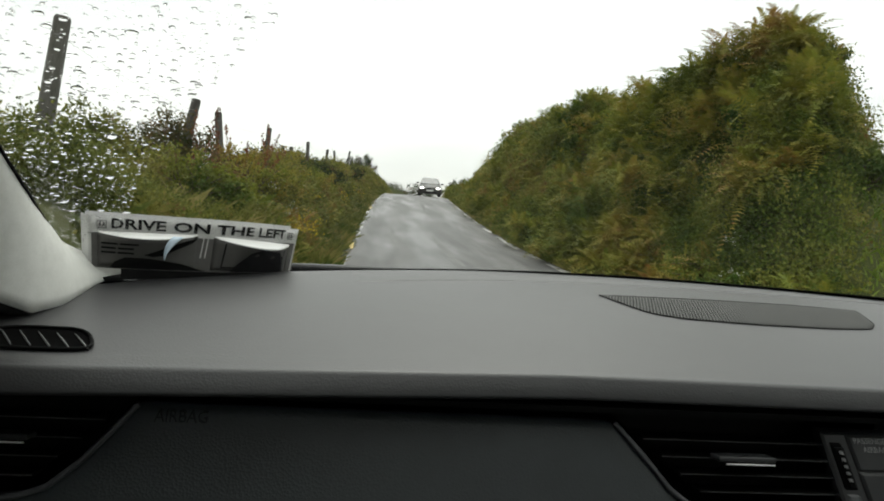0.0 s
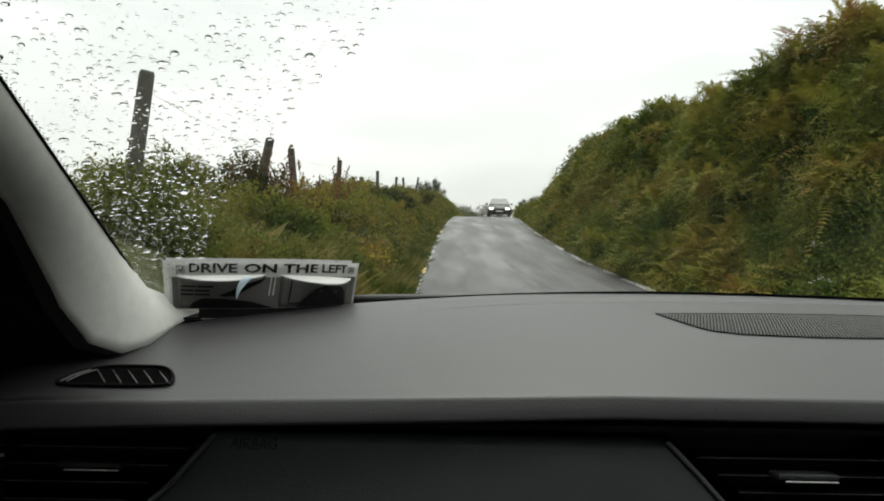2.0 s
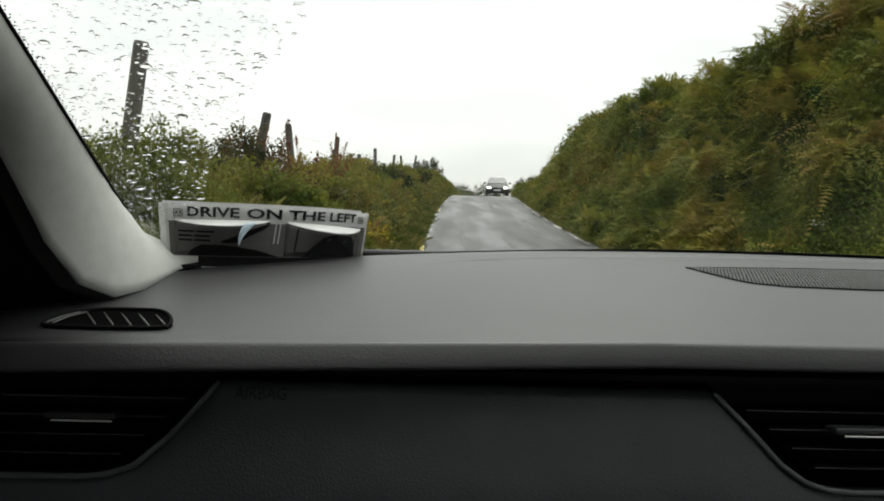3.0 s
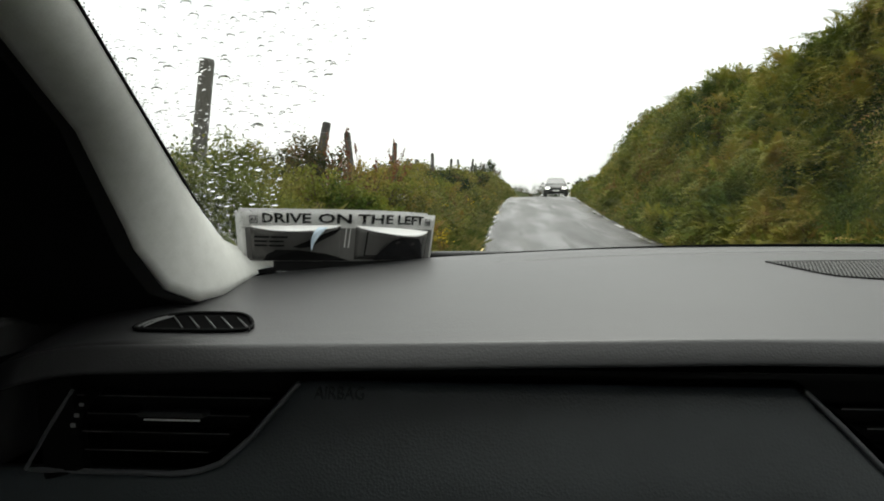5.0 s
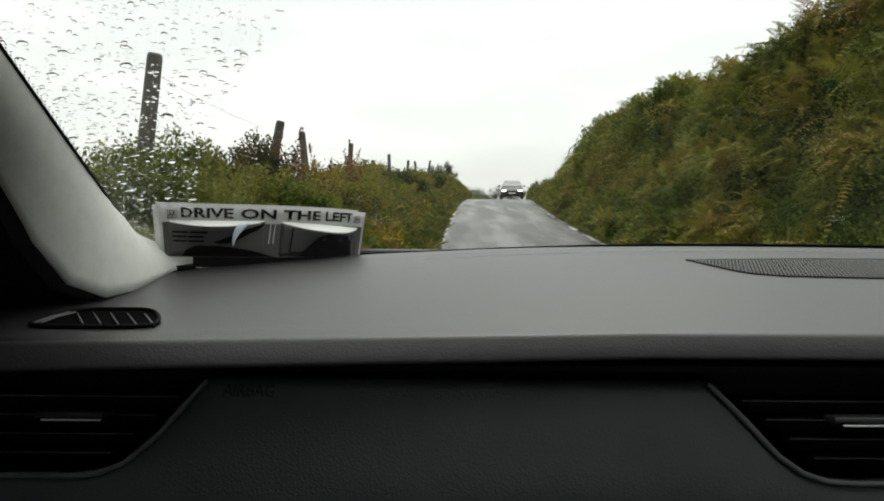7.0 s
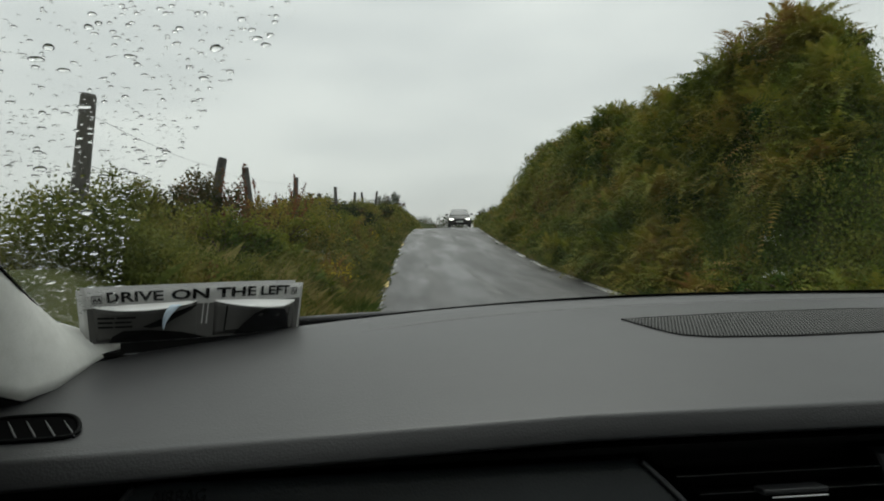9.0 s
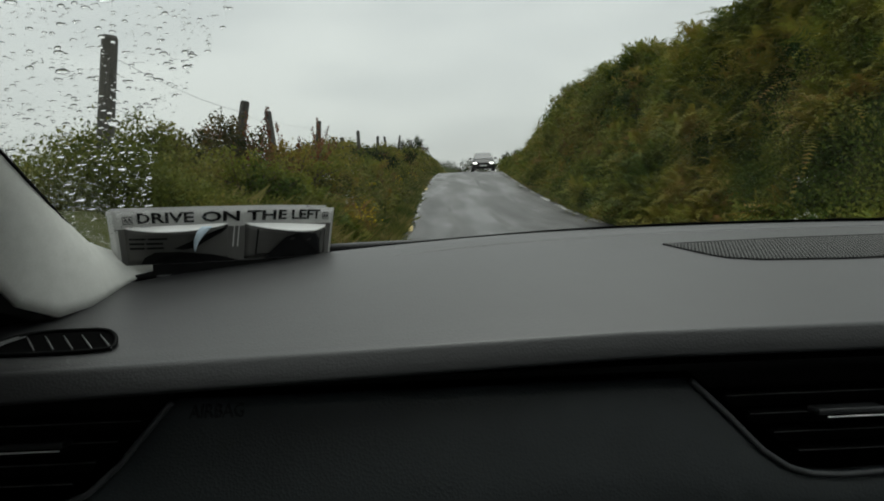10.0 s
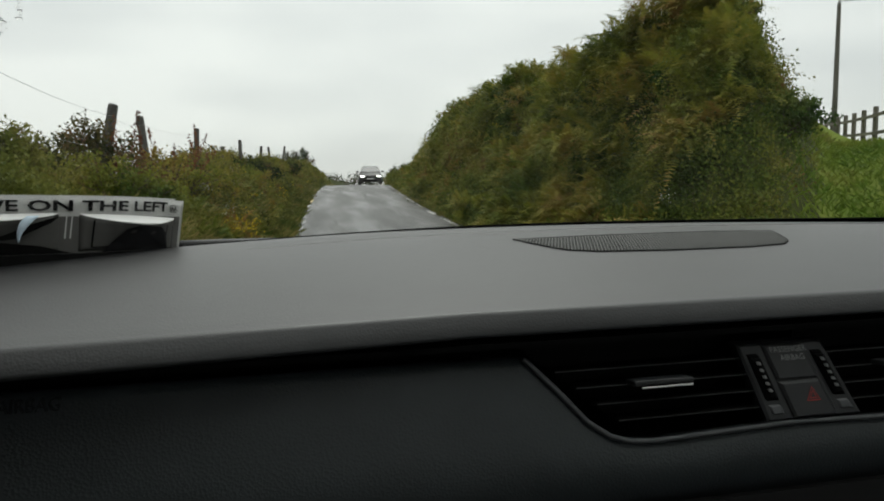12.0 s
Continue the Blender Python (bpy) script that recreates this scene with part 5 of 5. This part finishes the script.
for k in range(44):
    y = 5.5 + 27 * spread_on.random() ** 1.4
    e = spread_on.uniform(0.5, 4.3)
    x, yy, z = hedge_spot(y, e, 1)
    if past_bank(x, yy) > -0.6:
        continue
    r = spread_on.uniform(0.28, 0.62)
    mat = (M_BRAMBLE, M_GREEN, M_FERN, M_BRAMBLE, M_BUSH)[k % 5]
    says = ("green bramble clump on the bank", "fresh green leafy clump on the bank", "yellow-green fern clump on the bank", "olive bramble clump on the bank", "dark ivy clump on the bank")[k % 5]
    shrub("bank_clump", (x - 0.05, yy, z - 0.05), r, r * spread_on.uniform(0.7, 1.1), mat, says, 1700, 200 + k, 26, 0.05)

# dead dock stems
for k, (y, e) in enumerate(((9.2, 1.7), (9.9, 1.5), (11.4, 1.5), (12.6, 1.2))):
    at = Vector(hedge_spot(y, e))
    plant = empty("dock_plant", at, label="rust-brown dead dock stems gone to seed", category="plant", group="dock plants in the hedge")
    r2 = np.random.default_rng(60 + k)
    stems, pts = [], []
    for j in range(5):
        tip = Vector((r2.normal() * 0.22, r2.normal() * 0.22, r2.uniform(0.9, 1.55)))
        stems.append(tube([at, at + tip * 0.5 + Vector((r2.normal() * 0.04, 0, 0)), at + tip], [0.008, 0.006, 0.002], 5))
        s = r2.uniform(0.35, 1.0, 170)
        pts.append(np.array(at)[None] + np.array(tip)[None] * s[:, None] + r2.normal(size=(170, 3)) * (0.055 * (1.15 - s))[:, None])
    part("stems", merge(*stems), M_TWIG, plant)
    pts = np.concatenate(pts)
    seed = finish_leaves("seed_heads", leaf_quads(pts, r2.normal(size=pts.shape), r2.uniform(0.02, 0.045, len(pts)), 0.4, r2), 4, M_DOCK, "", "")
    del seed["kind"]
    attach(seed, plant)


# ---- stones showing in the bank ----
def stone(at, size, seed):
    bm = bmesh.new()
    bmesh.ops.create_icosphere(bm, subdivisions=3, radius=1.0)
    for v in bm.verts:
        k = 1 + 0.55 * noise.noise(v.co * 1.3 + Vector((seed, 0, 0))) + 0.10 * noise.noise(v.co * 4 + Vector((0, seed, 0)))
        v.co = Vector((v.co.x * size[0], v.co.y * size[1], v.co.z * size[2])) * k
    bmesh.ops.transform(bm, matrix=pose(*at, 10 * seed % 40, 13 * seed % 30, 37 * seed), verts=bm.verts)
    return tagged(part("boulder", bm, M_STONE, None, smooth=True), label="pale lichened boulder bedded in the bank", category="rock", group="boulders in the bank")


for k, (y, e, s) in enumerate(((13.2, 2.5, 0.16),)):
    x, yy, z = hedge_spot(y, e, 1)
    stone((x - 0.20, yy, z + 0.15), (s, s * 1.3, s * 0.75), k + 1)


# ---- fence posts and wire on the sea side ----
POSTS = [(6.1, 8, 1), (9.8, 11, 1), (13.3, -5, -2), (17.4, 3, 2), (21.8, -7, 2), (26.5, 4, 0), (32.0, -3, 3), (37.5, 5, 0), (42.5, -8, 2), (47.5, 3, 2), (53, -2, 1), (58, 4, 0)]
first = None
tops = []
for k, (y, lean, back) in enumerate(POSTS):
    x, yy, z = hedge_spot(y, 2.2)
    m = pose(x, yy, z - 0.25 + (0.0 if k != 1 else 0.12), back, lean, 23 * k)
    if first is None:
        first = empty("fence_post", (0, 0, 0), label="weathered grey wooden fence post leaning in the hedge", category="fence post", group="posts of the roadside fence")
        bm = bmesh.new()
        rings = []
        for h, r in ((-0.6, 0.075), (0.5, 0.074), (1.2, 0.070), (1.6, 0.067), (1.82, 0.065), (1.845, 0.055), (1.85, 0.02)):
            rings.append([bm.verts.new((math.cos(a * math.pi / 6) * r * (1 + 0.07 * math.sin(3.1 * a)), math.sin(a * math.pi / 6) * r * (1 + 0.06 * math.cos(2.3 * a)), h)) for a in range(12)])
        for r0, r1 in zip(rings, rings[1:]):
            for a in range(12):
                bm.faces.new((r0[a], r0[(a + 1) % 12], r1[(a + 1) % 12], r1[a]))
        bm.faces.new(rings[-1])
        part("shaft", bm, M_POST, first)
        for h in (1.25, 1.68):
            part("staple", tube([(-0.02, -0.06, h), (0, -0.076, h + 0.004), (0.02, -0.06, h)], 0.003, 5), M_WIRE, first)
        first.matrix_basis = m
    else:
        copy_thing(first, m)
    tops.append([m @ Vector((0, 0, h)) for h in (1.68, 1.25)])
for j in (0, 1):
    line = []
    for a, b in zip(tops, tops[1:]):
        for s in (0, 0.25, 0.5, 0.75):
            line.append(a[j].lerp(b[j], s) - Vector((0, 0, 0.10 * 4 * s * (1 - s) * 0.6)))
    line.append(tops[-1][j])
    tagged(part("fence_wire", tube(line, 0.0024, 5), M_WIRE), label="thin slack barbed fence wire between posts", category="wire", group="wires of the roadside fence")

# ---- wooden rail fence on the green slope ----
def post_and_rail(points, at):
    fence = empty("rail_fence", at, label="weathered wooden post and rail fence on the grass slope", category="fence", group="rail fences on the slope")
    for p in points:
        lean = 2.0 * noise.noise(p * 3.1)
        part("post", block((0.11, 0.11, 1.5), p + Vector((0, 0, 0.55)), (lean, -lean, 7), bevel=0.012), M_RAIL, fence)
    for a, b in zip(points, points[1:]):
        for h in (0.50, 1.02):
            d = (b - a).normalized()
            side = Vector((-d.y, d.x, 0)) * 0.075
            mid = (a + b) / 2 + Vector((0, 0, h + 0.02 * noise.noise(a * 2 + Vector((h, 0, 0)))))
            yaw = math.degrees(math.atan2(d.y, d.x))
            tip = -math.degrees(math.asin(d.z))
            part("rail", block(((b - a).length + 0.06, 0.045, 0.10), mid + side, (0, tip, yaw), bevel=0.01), M_RAIL, fence)
    return fence


def slope_point(x, y):
    return Vector((x, y, land(x, y)))


post_and_rail([slope_point(road_x(61 + 2.4 * k) + ROAD_HALF + 5.5, 61 + 2.4 * k) for k in range(16)], (11, 64, land(11, 64)))
post_and_rail([slope_point(9.5 + 1.2 * k, 7.2 + 1.62 * k) for k in range(14)], (12, 10.5, land(12, 10.5)))

# ---- utility pole and wire past the fence ----
px, py = 27.0, 29.5
pole = empty("utility_pole", (px, py, land(px, py)), label="dark wooden utility pole with a single line", category="utility pole")
pz = land(px, py)
part("shaft", tube([(px, py, pz - 0.2), (px, py, pz + 4), (px, py, pz + 7.2)], [0.14, 0.12, 0.09], 10), M_POST, pole)
part("insulator", tube([(px, py, pz + 7.2), (px, py, pz + 7.32), (px, py, pz + 7.4)], [0.05, 0.06, 0.02], 8), M_MARK, pole)
part("cable", tube([(px + 60 * s, py - 25 * s, pz + 7.3 + 4 * s - 3.2 * s * (1 - s)) for s in np.linspace(0, 1, 24)], 0.02, 5), M_RUBBER, pole)

# ---- small white marker post ----
mx, my = road_x(62) + ROAD_HALF + 1.6, 62
mk = empty("marker_post", (mx, my, land(mx, my)), label="short wooden stake with a small white plate", category="marker post")
part("stake", block((0.07, 0.05, 1.0), (mx, my, land(mx, my) + 0.45), bevel=0.006), M_POST, mk)
part("plate", block((0.24, 0.02, 0.30), (mx, my - 0.035, land(mx, my) + 0.93), bevel=0.004), M_PLATE, mk, "small white plate")


# ---- the other car ----
def oncoming_car(m):
    car = empty("car", (0, 0, 0), label="dark grey-brown saloon car with lit headlights on the lane", category="car")
    # sections along the car, nose at y = 0: y, half width, bonnet or roof height, sill height
    body = [(0.0, 0.62, 0.60, 0.30), (0.06, 0.78, 0.70, 0.22), (0.35, 0.87, 0.80, 0.20), (0.9, 0.89, 0.90, 0.20), (1.30, 0.89, 0.97, 0.20), (2.4, 0.89, 0.98, 0.20), (3.6, 0.88, 1.00, 0.22), (4.3, 0.84, 0.98, 0.26), (4.55, 0.70, 0.80, 0.32)]
    grid = []
    for y, w, h, s in body:
        grid.append([(-w * 0.86, y, s), (-w, y, s + 0.16), (-w, y, s + (h - s) * 0.62), (-w * 0.95, y, h - 0.06), (-w * 0.72, y, h), (0, y, h + 0.03), (w * 0.72, y, h), (w * 0.95, y, h - 0.06), (w, y, s + (h - s) * 0.62), (w, y, s + 0.16), (w * 0.86, y, s)])
    bm = sheet(grid, 0.02)
    bm.verts.ensure_lookup_table()
    part("body", bm, M_CARPAINT, car, smooth=True)
    part("nose", merge(block((1.30, 0.08, 0.40), (0, 0.03, 0.43), bevel=0.03), block((1.6, 0.30, 0.12), (0, 0.17, 0.27), bevel=0.04)), M_CARPAINT, car)
    cabin = [(1.25, 0.80, 0.98), (1.95, 0.64, 1.42), (2.6, 0.62, 1.47), (3.3, 0.62, 1.42), (4.05, 0.76, 1.0)]
    grid = [[(-w - (0.06 if i in (1, 2, 3) else 0), y, 0.95), (-w, y, h - 0.05), (-w * 0.8, y, h), (w * 0.8, y, h), (w, y, h - 0.05), (w + (0.06 if i in (1, 2, 3) else 0), y, 0.95)] for i, (y, w, h) in enumerate(cabin)]
    part("roof", sheet(grid, 0.015), M_CARPAINT, car, smooth=True)
    part("windscreen", sheet([[(-0.74, 1.27, 1.0), (0, 1.22, 1.01), (0.74, 1.27, 1.0)], [(-0.58, 1.90, 1.40), (0, 1.87, 1.42), (0.58, 1.90, 1.40)]], 0.01, (0, 0.5, -0.8)), M_CARGLASS, car)
    part("grille", block((0.86, 0.03, 0.12), (0, -0.012, 0.60), bevel=0.01), M_BLACK, car)
    part("chrome_bar", block((0.9, 0.03, 0.03), (0, -0.022, 0.665), bevel=0.008), M_CHROME, car)
    part("lower_grille", block((1.1, 0.03, 0.10), (0, -0.012, 0.32), bevel=0.01), M_BLACK, car)
    part("number_plate", block((0.52, 0.02, 0.11), (0, -0.025, 0.47), bevel=0.004), M_PLATE, car, "pale blank plate")
    for sx in (-1, 1):
        part("headlight", block((0.30, 0.16, 0.11), (sx * 0.62, 0.06, 0.655), (0, 0, sx * 24), bevel=0.03, seg=3), M_LAMP, car, "bright lit headlight")
        mir = part("mirror", block((0.20, 0.10, 0.13), (sx * 0.98, 1.42, 1.02), bevel=0.03), M_CARPAINT, car)
        for y in (0.85, 3.55):
            bm = tube([(sx * 0.90, y, 0.315), (sx * 0.885, y, 0.315), (sx * 0.70, y, 0.315), (sx * 0.68, y, 0.315)], [0.27, 0.315, 0.315, 0.27], 24)
            wheel = part("wheel", bm, M_TYRE, car, smooth=False)
            part("rim", tube([(sx * 0.90, y, 0.315), (sx * 0.905, y, 0.315)], [0.21, 0.19], 16), M_CHROME, wheel)
    car.matrix_basis = m
    return car


oncoming_car(pose(road_x(50) + 1.05, 50, road_z(50) + 0.03, 1, 0, -5))

# ---- the verges go on beside and behind the car ----
behind = on_land(12000, -16, 3.0, 0.1, 9, 1)
v = blades(behind, rg.uniform(0.08, 0.22, len(behind)), rg, 0.6, 0.012)
finish_leaves("verge_lawn", v, 4, M_LAWN, "short green grass beside the lane", "grass")
scrub = on_land(2600, -16, 0.5, 0.4, 3.2, -1)
at = np.repeat(scrub, 18, 0) + rg.normal(size=(len(scrub) * 18, 3)) * np.array([0.14, 0.14, 0.07])
at[:, 2] += rg.uniform(0.02, 0.35, len(at))
v = leaf_quads(at, rg.normal(size=at.shape) + np.array([0.3, 0, 0.5]), rg.uniform(0.04, 0.09, len(at)), 0.33, rg)
finish_leaves("verge_scrub", v, 4, M_BRAMBLE, "low green scrub on the hedge bank", "hedge")
